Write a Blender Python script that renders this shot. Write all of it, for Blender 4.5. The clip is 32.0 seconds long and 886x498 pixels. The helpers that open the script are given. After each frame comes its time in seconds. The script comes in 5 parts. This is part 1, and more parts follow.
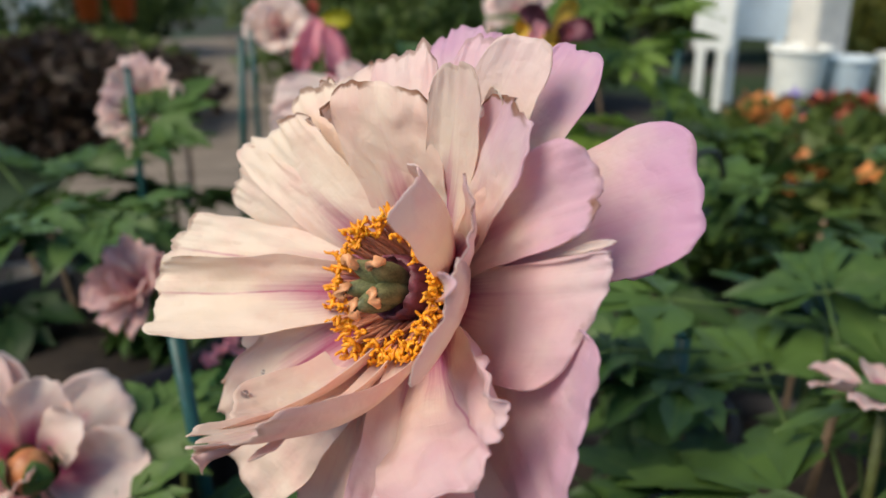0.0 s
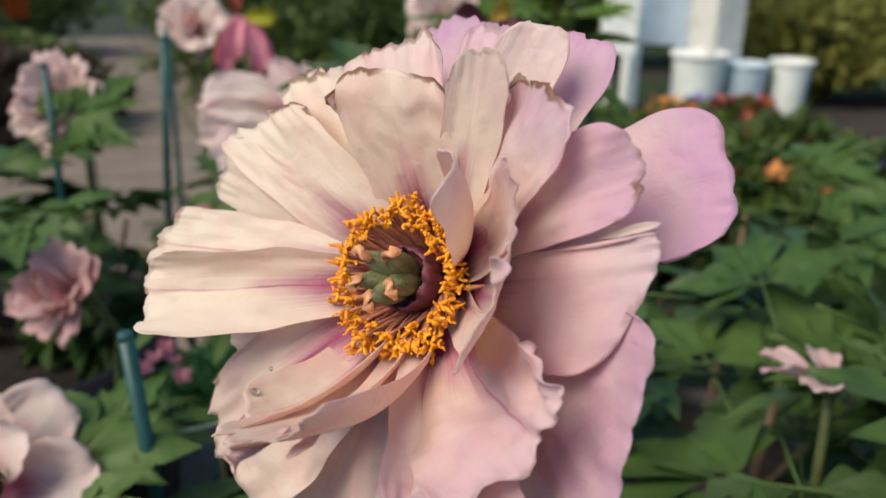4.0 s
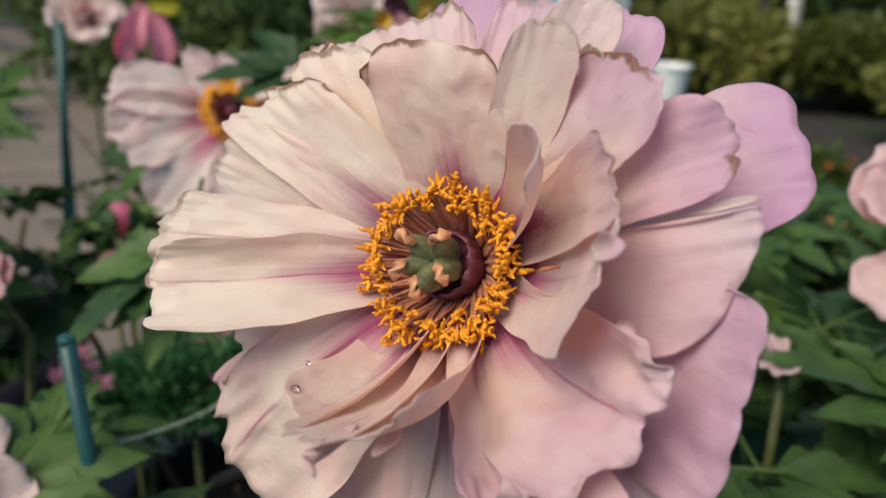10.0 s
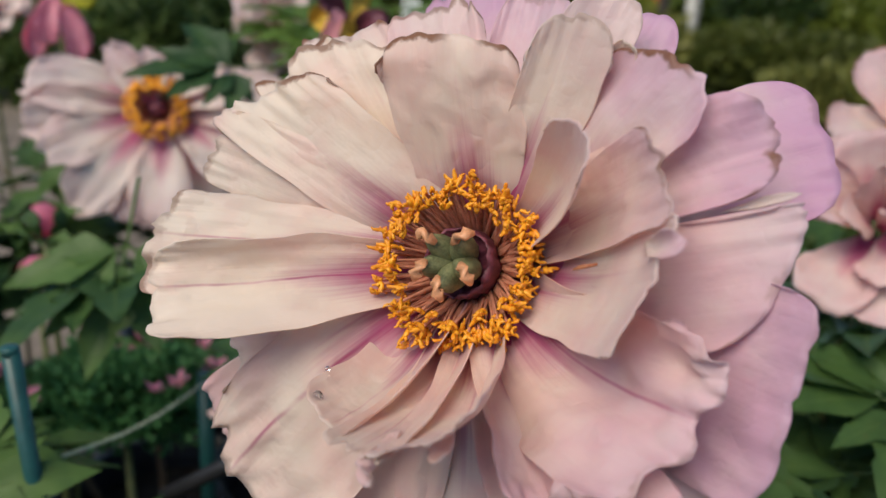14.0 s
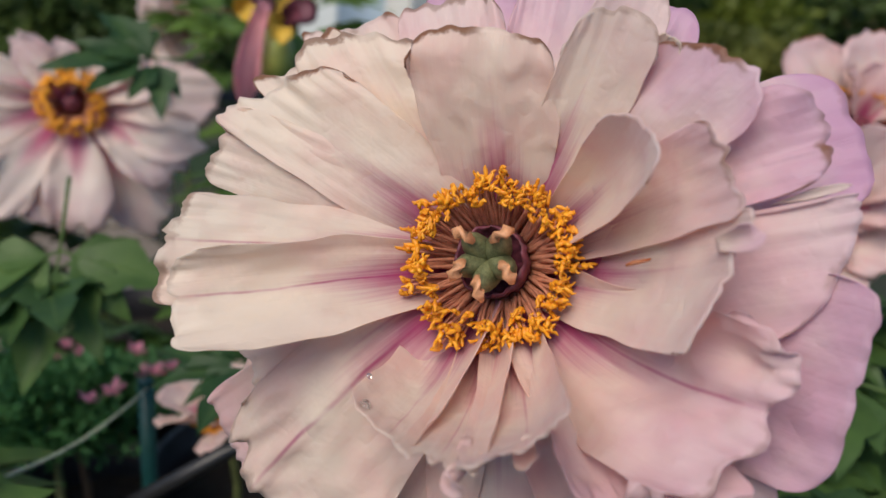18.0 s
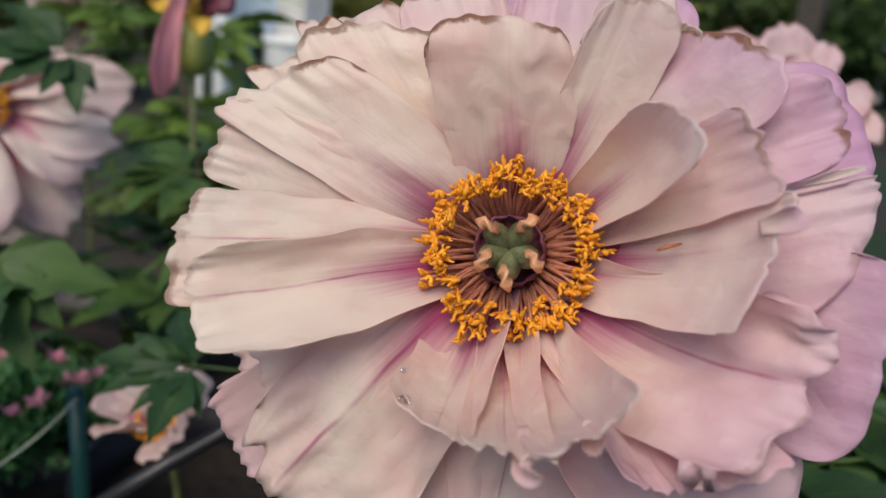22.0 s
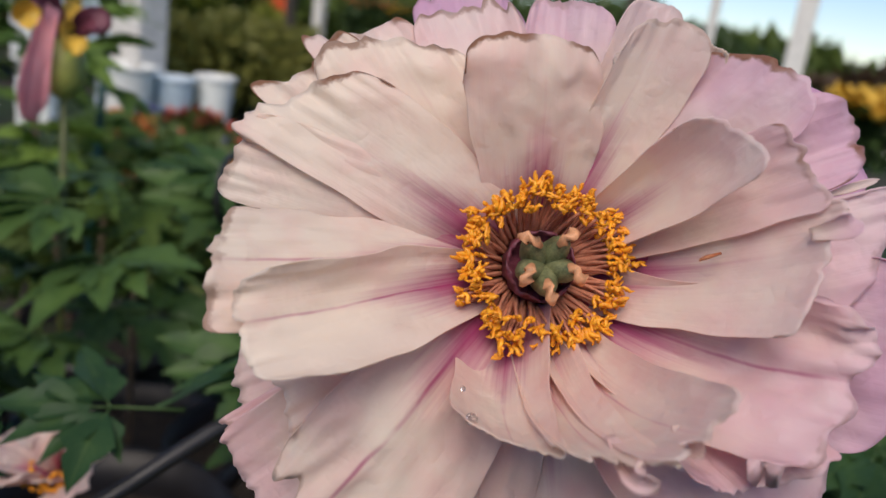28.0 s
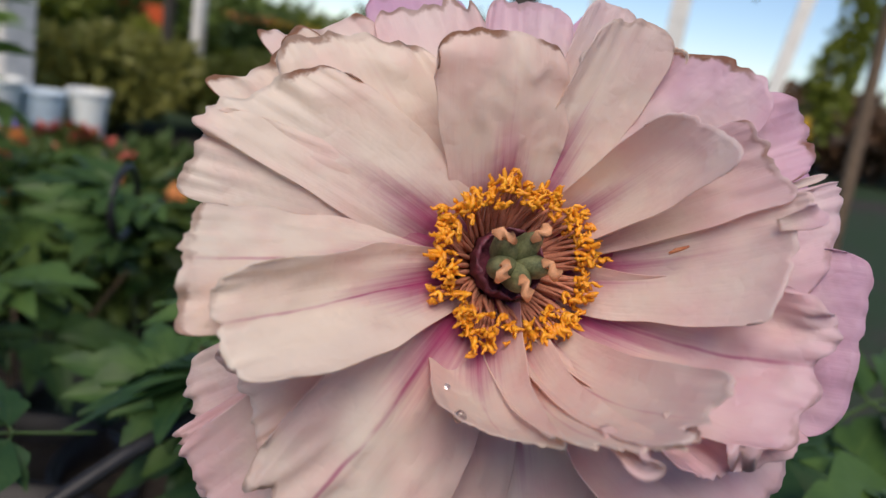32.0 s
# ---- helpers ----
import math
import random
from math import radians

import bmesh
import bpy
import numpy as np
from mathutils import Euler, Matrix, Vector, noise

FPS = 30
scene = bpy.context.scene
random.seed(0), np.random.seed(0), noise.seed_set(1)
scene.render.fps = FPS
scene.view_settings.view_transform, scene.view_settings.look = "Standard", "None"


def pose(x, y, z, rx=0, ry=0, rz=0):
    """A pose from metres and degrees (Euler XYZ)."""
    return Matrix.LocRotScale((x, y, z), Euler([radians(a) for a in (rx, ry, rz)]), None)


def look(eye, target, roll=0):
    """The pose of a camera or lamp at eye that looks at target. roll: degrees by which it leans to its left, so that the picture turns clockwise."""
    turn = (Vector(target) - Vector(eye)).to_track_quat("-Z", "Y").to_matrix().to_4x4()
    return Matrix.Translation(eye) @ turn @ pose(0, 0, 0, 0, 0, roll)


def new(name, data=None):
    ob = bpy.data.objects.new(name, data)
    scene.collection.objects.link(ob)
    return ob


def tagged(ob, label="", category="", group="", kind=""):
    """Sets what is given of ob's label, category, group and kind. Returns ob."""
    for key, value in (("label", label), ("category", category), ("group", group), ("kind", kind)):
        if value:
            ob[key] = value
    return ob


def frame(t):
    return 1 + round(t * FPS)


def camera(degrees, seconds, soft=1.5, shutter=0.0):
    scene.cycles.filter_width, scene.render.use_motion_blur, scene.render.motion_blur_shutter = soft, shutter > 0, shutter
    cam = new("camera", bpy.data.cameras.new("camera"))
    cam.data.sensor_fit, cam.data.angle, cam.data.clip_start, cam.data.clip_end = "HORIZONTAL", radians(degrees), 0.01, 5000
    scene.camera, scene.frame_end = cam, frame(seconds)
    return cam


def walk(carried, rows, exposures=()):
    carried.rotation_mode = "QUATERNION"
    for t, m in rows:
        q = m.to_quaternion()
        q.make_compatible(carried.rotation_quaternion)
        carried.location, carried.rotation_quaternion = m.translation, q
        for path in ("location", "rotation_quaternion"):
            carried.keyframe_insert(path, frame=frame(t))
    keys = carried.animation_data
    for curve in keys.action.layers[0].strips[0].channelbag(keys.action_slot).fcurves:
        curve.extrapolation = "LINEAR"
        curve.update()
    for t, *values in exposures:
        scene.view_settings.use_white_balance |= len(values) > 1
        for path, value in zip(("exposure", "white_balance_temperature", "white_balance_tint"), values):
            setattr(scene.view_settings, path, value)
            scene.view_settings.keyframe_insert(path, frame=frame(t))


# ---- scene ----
cam = camera(55.7, 32.0)
METRES, EYE, TILT, LEAN, TURN = 0.26, 0.95, -20.0, 0.0, 0.0
ROWS = [
    (0.0, 0.0, 0.0, 0.0, 0.0, 0.0, -0.0),
    (0.5, -0.0164, 0.0038, -0.0034, -1.15, 0.09, 0.14),
    (1.0, -0.0314, 0.0034, -0.0038, -2.28, 0.11, 0.34),
    (1.5, -0.0427, -0.0001, -0.0029, -2.99, 0.15, 0.55),
    (2.0, -0.0534, -0.0004, -0.0037, -3.53, 0.09, 0.7),
    (2.5, -0.0669, 0.0008, -0.004, -4.14, 0.16, 0.8),
    (3.0, -0.0834, 0.006, -0.0073, -4.9, 0.23, 0.85),
    (3.5, -0.1007, 0.0127, -0.0112, -5.57, 0.2, 0.87),
    (5.5, -0.1553, 0.0291, -0.0183, -8.04, 0.17, 1.24),
    (6.0, -0.1671, 0.0355, -0.0181, -8.83, 0.24, 1.27),
    (6.5, -0.1812, 0.0421, -0.0173, -9.56, 0.37, 1.3),
    (7.0, -0.1954, 0.0487, -0.0177, -10.26, 0.42, 1.37),
    (7.5, -0.2107, 0.0588, -0.0202, -10.78, 0.4, 1.36),
    (8.0, -0.2277, 0.0658, -0.0215, -11.28, 0.37, 1.43),
    (8.5, -0.2433, 0.0727, -0.023, -11.85, 0.35, 1.5),
    (9.0, -0.2556, 0.0835, -0.0261, -12.57, 0.22, 1.54),
    (9.5, -0.2668, 0.0918, -0.0276, -13.17, 0.02, 1.63),
    (10.0, -0.2789, 0.0969, -0.0292, -13.92, 0.04, 1.71),
    (10.5, -0.2902, 0.1044, -0.0315, -14.77, 0.13, 1.73),
    (11.0, -0.2997, 0.1096, -0.0306, -15.62, 0.1, 1.87),
    (11.5, -0.3112, 0.1138, -0.0299, -16.4, 0.2, 1.92),
    (12.0, -0.3275, 0.1207, -0.0286, -17.16, 0.22, 1.95),
    (12.5, -0.3475, 0.1275, -0.0301, -17.83, 0.19, 1.8),
    (13.0, -0.3663, 0.1355, -0.0317, -18.46, 0.04, 1.79),
    (13.5, -0.3777, 0.1427, -0.0294, -19.25, -0.09, 2.02),
    (14.0, -0.3847, 0.1498, -0.0257, -20.18, -0.19, 2.34),
    (14.5, -0.3928, 0.1616, -0.0222, -21.14, -0.44, 2.58),
    (16.5, -0.4532, 0.1935, -0.0098, -24.24, -0.62, 3.21),
    (17.0, -0.4679, 0.1999, -0.0084, -24.87, -0.75, 3.42),
    (17.5, -0.4829, 0.213, -0.0083, -25.91, -0.95, 3.72),
    (18.0, -0.5005, 0.2249, -0.0095, -26.93, -1.21, 3.96),
    (18.5, -0.5159, 0.2353, -0.0099, -27.96, -1.38, 4.13),
    (19.0, -0.5288, 0.24, -0.0086, -28.8, -1.41, 4.32),
    (19.5, -0.5406, 0.248, -0.007, -29.64, -1.49, 4.49),
    (20.0, -0.5496, 0.259, -0.0043, -30.67, -1.53, 4.67),
    (20.5, -0.5636, 0.2659, -0.0025, -31.68, -1.53, 4.93),
    (21.0, -0.5801, 0.2729, -0.0019, -32.54, -1.68, 5.15),
    (21.5, -0.5947, 0.2841, -0.0035, -33.32, -1.9, 5.2),
    (22.0, -0.6067, 0.2952, -0.0014, -34.05, -2.26, 5.4),
    (22.5, -0.6182, 0.3008, -0.0019, -34.86, -2.28, 5.47),
    (23.0, -0.6336, 0.3081, -0.002, -35.64, -2.36, 5.56),
    (23.5, -0.6499, 0.3181, -0.0005, -36.42, -2.23, 5.73),
    (24.0, -0.6665, 0.3315, 0.0006, -37.27, -2.13, 5.81),
    (24.5, -0.685, 0.3429, 0.0009, -37.88, -2.12, 5.92),
    (26.5, -0.7382, 0.3899, 0.0031, -41.36, -1.86, 6.08),
    (27.0, -0.7433, 0.404, 0.0044, -42.59, -1.66, 6.28),
    (27.5, -0.7485, 0.4188, 0.003, -43.78, -1.69, 6.3),
    (28.0, -0.7563, 0.4288, 0.0069, -44.97, -1.42, 6.47),
    (28.5, -0.7677, 0.4365, 0.0064, -45.68, -1.19, 6.64),
    (29.0, -0.7788, 0.4496, 0.0014, -46.32, -1.39, 6.5),
    (29.5, -0.7854, 0.4584, 0.0016, -47.56, -1.28, 6.61),
    (30.0, -0.7905, 0.4699, 0.0014, -48.48, -1.3, 6.79),
    (30.5, -0.7926, 0.4808, 0.0003, -49.32, -1.65, 6.8),
    (31.0, -0.7962, 0.4908, 0.0001, -50.4, -1.57, 6.89),
    (31.5, -0.8023, 0.4985, -0.0, -51.75, -1.24, 7.03),
    (32.0, -0.807, 0.5056, -0.0035, -52.93, -1.13, 7.11),
]
EXPOSURES = [(0.0, 0.27, 6930, 6), (12.0, 0.01, 6600, 7), (32.0, -0.14, 6430, 14)]
walk(cam, [(t, pose(0, 0, EYE, TILT, LEAN, TURN) @ pose(METRES * x, METRES * y, METRES * z, 90 + pitch, roll, yaw)) for t, x, y, z, yaw, pitch, roll in ROWS], EXPOSURES)
cam.data.dof.use_dof = True
cam.data.dof.focus_distance = 0.235
cam.data.dof.aperture_fstop = 11.0

# ---- sky and sun ----
world = bpy.data.worlds.new("sky")
scene.world = world
world.use_nodes = True
wt = world.node_tree
sky = wt.nodes.new("ShaderNodeTexSky")
sky.sky_type = "NISHITA"
sky.sun_disc = False
sky.ozone_density, sky.dust_density, sky.altitude = 3.0, 0.1, 1500.0
sky.sun_elevation, sky.sun_rotation = radians(48), radians(236)
wt.links.new(sky.outputs[0], wt.nodes["Background"].inputs[0])
wt.nodes["Background"].inputs[1].default_value = 0.125
sun_data = bpy.data.lights.new("sun", "SUN")
sun_data.energy, sun_data.angle, sun_data.color = 3.4, radians(40), (1.0, 0.88, 0.74)
sun = new("sun", sun_data)
sun.matrix_world = look((-3.3, -2.0, 5.0), (0, 0.25, 0.6))


# ---- materials ----
def nodes_of(name):
    m = bpy.data.materials.new(name)
    m.use_nodes = True
    t = m.node_tree
    return m, t, t.nodes["Principled BSDF"], t.nodes["Material Output"]


def link(t, a, b):
    t.links.new(a, b)


def math_node(t, op, a, b=None, clamp=False):
    n = t.nodes.new("ShaderNodeMath")
    n.operation, n.use_clamp = op, clamp
    for i, v in enumerate((a, b)):
        if v is None:
            continue
        if isinstance(v, (int, float)):
            n.inputs[i].default_value = v
        else:
            link(t, v, n.inputs[i])
    return n.outputs[0]


def mix_node(t, fac, a, b, blend="MIX"):
    n = t.nodes.new("ShaderNodeMix")
    n.data_type, n.blend_type = "RGBA", blend
    for i, v in ((0, fac), (6, a), (7, b)):
        if isinstance(v, (int, float)):
            n.inputs[i].default_value = v
        elif isinstance(v, tuple):
            n.inputs[i].default_value = (*v, 1)
        else:
            link(t, v, n.inputs[i])
    return n.outputs[2]


def noise_node(t, scale, detail=3.0, vec=None, rough=0.55):
    n = t.nodes.new("ShaderNodeTexNoise")
    n.inputs["Scale"].default_value, n.inputs["Detail"].default_value, n.inputs["Roughness"].default_value = scale, detail, rough
    if vec is not None:
        link(t, vec, n.inputs["Vector"])
    return n.outputs[0]


def ramp(t, fac, lo, hi):
    n = t.nodes.new("ShaderNodeMapRange")
    n.interpolation_type = "SMOOTHSTEP"
    link(t, fac, n.inputs[0])
    n.inputs[1].default_value, n.inputs[2].default_value = lo, hi
    return n.outputs[0]


def coords(t, kind="Object", scale=(1, 1, 1)):
    c = t.nodes.new("ShaderNodeTexCoord")
    m = t.nodes.new("ShaderNodeMapping")
    m.inputs["Scale"].default_value = scale
    link(t, c.outputs[kind], m.inputs[0])
    return m.outputs[0]


def bump(t, bsdf, height, strength, dist):
    b = t.nodes.new("ShaderNodeBump")
    b.inputs["Strength"].default_value, b.inputs["Distance"].default_value = strength, dist
    link(t, height, b.inputs["Height"])
    link(t, b.outputs[0], bsdf.inputs["Normal"])
    return b.outputs[0]


def thin(t, bsdf, out, colour, share, normal=None):
    """Lets light through a thin sheet: a share of translucent scattering."""
    tr = t.nodes.new("ShaderNodeBsdfTranslucent")
    link(t, colour, tr.inputs[0])
    if normal is not None:
        link(t, normal, tr.inputs["Normal"])
    mx = t.nodes.new("ShaderNodeMixShader")
    mx.inputs[0].default_value = share
    link(t, bsdf.outputs[0], mx.inputs[1])
    link(t, tr.outputs[0], mx.inputs[2])
    link(t, mx.outputs[0], out.inputs[0])


def plain(name, colour, rough=0.6, vary=0.25, scale=40.0, metal=0.0, bump_m=0.0, second=None):
    m, t, b, out = nodes_of(name)
    v = coords(t)
    n1, n2 = noise_node(t, scale, 4, v), noise_node(t, scale * 7, 3, v)
    f = math_node(t, "ADD", math_node(t, "MULTIPLY", n1, 0.65), math_node(t, "MULTIPLY", n2, 0.35))
    dark = tuple(c * (1 - vary) for c in colour)
    lite = second or tuple(min(1, c * (1 + vary)) for c in colour)
    link(t, mix_node(t, ramp(t, f, 0.3, 0.7), dark, lite), b.inputs["Base Color"])
    b.inputs["Roughness"].default_value, b.inputs["Metallic"].default_value = rough, metal
    if bump_m:
        bump(t, b, f, 0.6, bump_m)
    return m


def petal_material(name, cream, pink, lilac, flare, share=0.46):
    """Petal: cream to pink; the object's colour gives pinkness (r), lilac (g) and browning of the rim (b)."""
    m, t, b, out = nodes_of(name)
    uv = t.nodes.new("ShaderNodeUVMap")
    sep = t.nodes.new("ShaderNodeSeparateXYZ")
    link(t, uv.outputs[0], sep.inputs[0])
    u, v = sep.outputs[0], sep.outputs[1]
    info = t.nodes.new("ShaderNodeObjectInfo")
    own = t.nodes.new("ShaderNodeSeparateColor")
    link(t, info.outputs["Color"], own.inputs[0])
    obj = coords(t)
    stretch = t.nodes.new("ShaderNodeMapping")
    stretch.inputs["Scale"].default_value = (34, 1.6, 1)
    link(t, uv.outputs[0], stretch.inputs[0])
    off = t.nodes.new("ShaderNodeVectorMath")
    off.operation = "ADD"
    link(t, stretch.outputs[0], off.inputs[0])
    link(t, info.outputs["Random"], off.inputs[1])
    veins = noise_node(t, 1.0, 4, off.outputs[0], 0.6)
    blot = noise_node(t, 55, 3, obj)
    bent = math_node(t, "ADD", u, math_node(t, "MULTIPLY", math_node(t, "SUBTRACT", noise_node(t, 38, 2, obj), 0.5), 0.07))
    side = math_node(t, "ABSOLUTE", math_node(t, "SUBTRACT", bent, 0.5))
    blush = math_node(t, "ADD", math_node(t, "MULTIPLY", own.outputs[0], 0.64),
                      math_node(t, "MULTIPLY", math_node(t, "SUBTRACT", blot, 0.5), 1.1))
    blush = math_node(t, "ADD", blush, math_node(t, "MULTIPLY", math_node(t, "SUBTRACT", veins, 0.5), 0.20), True)
    near = math_node(t, "SUBTRACT", 1.0, ramp(t, math_node(t, "ADD", v, math_node(t, "MULTIPLY", veins, 0.3)), 0.35, 0.95))
    blush = math_node(t, "ADD", blush, math_node(t, "MULTIPLY", near, 0.10))
    blush = math_node(t, "ADD", blush, math_node(t, "MULTIPLY", ramp(t, math_node(t, "ADD", side, math_node(t, "MULTIPLY", veins, 0.12)), 0.30, 0.58), 0.06), True)
    col = mix_node(t, blush, cream, pink)
    li = math_node(t, "MULTIPLY", ramp(t, math_node(t, "ADD", v, math_node(t, "MULTIPLY", blot, 0.5)), 0.66, 1.25), own.outputs[1], True)
    col = mix_node(t, li, col, lilac)
    # narrow dark-pink flare near the claw, and a faint line along the fold
    claw = math_node(t, "SUBTRACT", 1.0, ramp(t, math_node(t, "ADD", v, math_node(t, "ADD", math_node(t, "MULTIPLY", side, 0.95), math_node(t, "MULTIPLY", veins, 0.35))), 0.41, 0.91))
    col = mix_node(t, math_node(t, "MULTIPLY", claw, 0.9), col, flare)
    fold = math_node(t, "SUBTRACT", 1.0, ramp(t, side, 0.0, 0.020))
    fold = math_node(t, "MULTIPLY", fold, math_node(t, "SUBTRACT", 1.0, ramp(t, v, 0.8, 1.05)))
    fold = math_node(t, "MULTIPLY", fold, math_node(t, "SUBTRACT", 1.0, info.outputs["Alpha"]))
    col = mix_node(t, math_node(t, "MULTIPLY", fold, ramp(t, blot, 0.25, 0.6)), col, flare)
    rim = ramp(t, math_node(t, "ADD", v, math_node(t, "MULTIPLY", noise_node(t, 260, 3, obj), 0.06)), 0.998, 1.018)
    rim = math_node(t, "MULTIPLY", rim, math_node(t, "MULTIPLY", own.outputs[2], ramp(t, noise_node(t, 48, 2, obj), 0.43, 0.57)), True)
    col = mix_node(t, rim, col, (0.30, 0.12, 0.045))
    link(t, col, b.inputs["Base Color"])
    b.inputs["Roughness"].default_value = 0.42
    b.inputs["Specular IOR Level"].default_value = 0.35
    b.inputs["Sheen Weight"].default_value = 0.15
    crepe = math_node(t, "ABSOLUTE", math_node(t, "SUBTRACT", noise_node(t, 75, 3, obj, 0.5), 0.5))
    h = math_node(t, "ADD", math_node(t, "MULTIPLY", veins, 0.16), math_node(t, "MULTIPLY", noise_node(t, 55, 3, obj, 0.45), 0.9))
    h = math_node(t, "ADD", h, math_node(t, "MULTIPLY", crepe, 1.5))
    crinkle = math_node(t, "ABSOLUTE", math_node(t, "SUBTRACT", noise_node(t, 150, 2, obj, 0.5), 0.5))
    h = math_node(t, "ADD", h, math_node(t, "MULTIPLY", crinkle, 0.35))
    nrm = bump(t, b, h, 0.8, 0.0010)
    thin(t, b, out, mix_node(t, 1.0, col, (1.0, 0.91, 0.845), "MULTIPLY"), share, nrm)
    return m


PETAL = petal_material("petal", (0.955, 0.880, 0.775), (0.88, 0.54, 0.52), (0.70, 0.38, 0.67), (0.50, 0.025, 0.20))
PALE = petal_material("pale_petal", (0.955, 0.89, 0.835), (0.84, 0.52, 0.53), (0.78, 0.50, 0.62), (0.62, 0.08, 0.26), 0.48)
MAGENTA = petal_material("magenta_petal", (0.96, 0.56, 0.62), (0.93, 0.36, 0.47), (0.90, 0.36, 0.55), (0.78, 0.15, 0.34), 0.55)


def leaf_material(name, dark, lite, share=0.25):
    m, t, b, out = nodes_of(name)
    uv = t.nodes.new("ShaderNodeUVMap")
    sep = t.nodes.new("ShaderNodeSeparateXYZ")
    link(t, uv.outputs[0], sep.inputs[0])
    side = math_node(t, "ABSOLUTE", math_node(t, "SUBTRACT", sep.outputs[0], 0.5))
    info = t.nodes.new("ShaderNodeObjectInfo")
    obj = coords(t)
    n1 = noise_node(t, 30, 4, obj)
    f = math_node(t, "ADD", math_node(t, "MULTIPLY", n1, 0.8), math_node(t, "MULTIPLY", info.outputs["Random"], 0.5))
    col = mix_node(t, ramp(t, f, 0.3, 1.0), dark, lite)
    # side veins slope from the midrib to the margin
    w = t.nodes.new("ShaderNodeMath")
    w.operation = "SINE"
    link(t, math_node(t, "MULTIPLY", math_node(t, "SUBTRACT", sep.outputs[1], math_node(t, "MULTIPLY", side, 0.6)), 70.0), w.inputs[0])
    vein = ramp(t, w.outputs[0], 0.82, 1.0)
    mid = math_node(t, "SUBTRACT", 1.0, ramp(t, side, 0.0, 0.04))
    vm = math_node(t, "MAXIMUM", math_node(t, "MULTIPLY", vein, 0.35), mid)
    col = mix_node(t, math_node(t, "MULTIPLY", vm, 0.3), col, (0.16, 0.24, 0.07))
    spots = ramp(t, noise_node(t, 90, 2, obj), 0.70, 0.78)
    col = mix_node(t, math_node(t, "MULTIPLY", spots, 0.4), col, (0.12, 0.10, 0.03))
    link(t, col, b.inputs["Base Color"])
    b.inputs["Roughness"].default_value = 0.48
    b.inputs["Specular IOR Level"].default_value = 0.35
    nrm = bump(t, b, math_node(t, "ADD", n1, math_node(t, "MULTIPLY", vm, -0.4)), 0.5, 0.0015)
    thin(t, b, out, col, share, nrm)
    return m


LEAF = leaf_material("peony_leaf", (0.024, 0.066, 0.022), (0.096, 0.178, 0.042))
PALELEAF = leaf_material("pale_peony_leaf", (0.09, 0.17, 0.035), (0.22, 0.34, 0.07), 0.4)
SHRUB = leaf_material("shrub_leaf", (0.034, 0.068, 0.020), (0.125, 0.175, 0.038))
CONIFER = leaf_material("conifer_leaf", (0.085, 0.105, 0.020), (0.30, 0.29, 0.07), 0.35)
LOWGREEN = leaf_material("ground_cover_leaf", (0.07, 0.21, 0.075), (0.15, 0.37, 0.13), 0.35)
BROWNBUSH = leaf_material("russet_leaf", (0.060, 0.030, 0.018), (0.15, 0.075, 0.040), 0.15)
RUSSETDARK = leaf_material("dark_russet_leaf", (0.034, 0.018, 0.016), (0.095, 0.050, 0.034), 0.2)
YELLOWGREEN = leaf_material("sunny_leaf", (0.10, 0.14, 0.015), (0.30, 0.33, 0.05), 0.4)
YELLOWLEAF = leaf_material("yellow_leaf", (0.42, 0.40, 0.02), (0.60, 0.56, 0.05), 0.4)
FILAMENT = plain("filament", (0.56, 0.23, 0.14), 0.5, 0.3, 300)
ANTHER = plain("anther", (0.92, 0.27, 0.006), 0.45, 0.25, 420, bump_m=0.0003, second=(1.0, 0.50, 0.03))
CARPEL = plain("carpel", (0.10, 0.12, 0.05), 0.5, 0.4, 200, bump_m=0.0004, second=(0.24, 0.25, 0.12))
STIGMA = plain("stigma", (0.74, 0.36, 0.18), 0.45, 0.25, 400, bump_m=0.0002)
DISC = plain("floral_disc", (0.15, 0.035, 0.055), 0.55, 0.45, 260, bump_m=0.0004)
STEM = plain("stem", (0.13, 0.15, 0.05), 0.55, 0.35, 60, bump_m=0.0004)
WOODY = plain("woody_stem", (0.16, 0.11, 0.07), 0.8, 0.4, 70, bump_m=0.0008)
STAKE = plain("stake_plastic", (0.012, 0.075, 0.072), 0.42, 0.25, 60)
STRING = plain("twine", (0.44, 0.50, 0.36), 0.7, 0.25, 300, bump_m=0.0002)
POT = plain("pot_plastic", (0.013, 0.012, 0.015), 0.45, 0.3, 30)
SOIL = plain("soil", (0.035, 0.026, 0.02), 0.95, 0.5, 60, bump_m=0.004)
WHITE = plain("white_glaze", (0.82, 0.84, 0.80), 0.4, 0.10, 9)
BLUEISH = plain("pale_blue_panel", (0.55, 0.66, 0.74), 0.45, 0.15, 6)
WPOST = plain("white_paint", (0.70, 0.68, 0.62), 0.6, 0.15, 14, bump_m=0.001)
DPOST = plain("dark_timber", (0.06, 0.05, 0.04), 0.8, 0.35, 12, bump_m=0.001)
ORANGE = plain("orange_bloom", (0.58, 0.22, 0.06), 0.55, 0.3, 60)
REDB = plain("red_bloom", (0.42, 0.08, 0.05), 0.55, 0.35, 60)
VIOLET = plain("violet_bloom", (0.16, 0.12, 0.42), 0.55, 0.35, 60)
MAROON = plain("withered_maroon", (0.13, 0.03, 0.05), 0.6, 0.45, 90)
GOLD = plain("withered_gold", (0.62, 0.38, 0.04), 0.6, 0.4, 90)
FRUIT = plain("seed_pod", (0.28, 0.31, 0.07), 0.5, 0.3, 70)
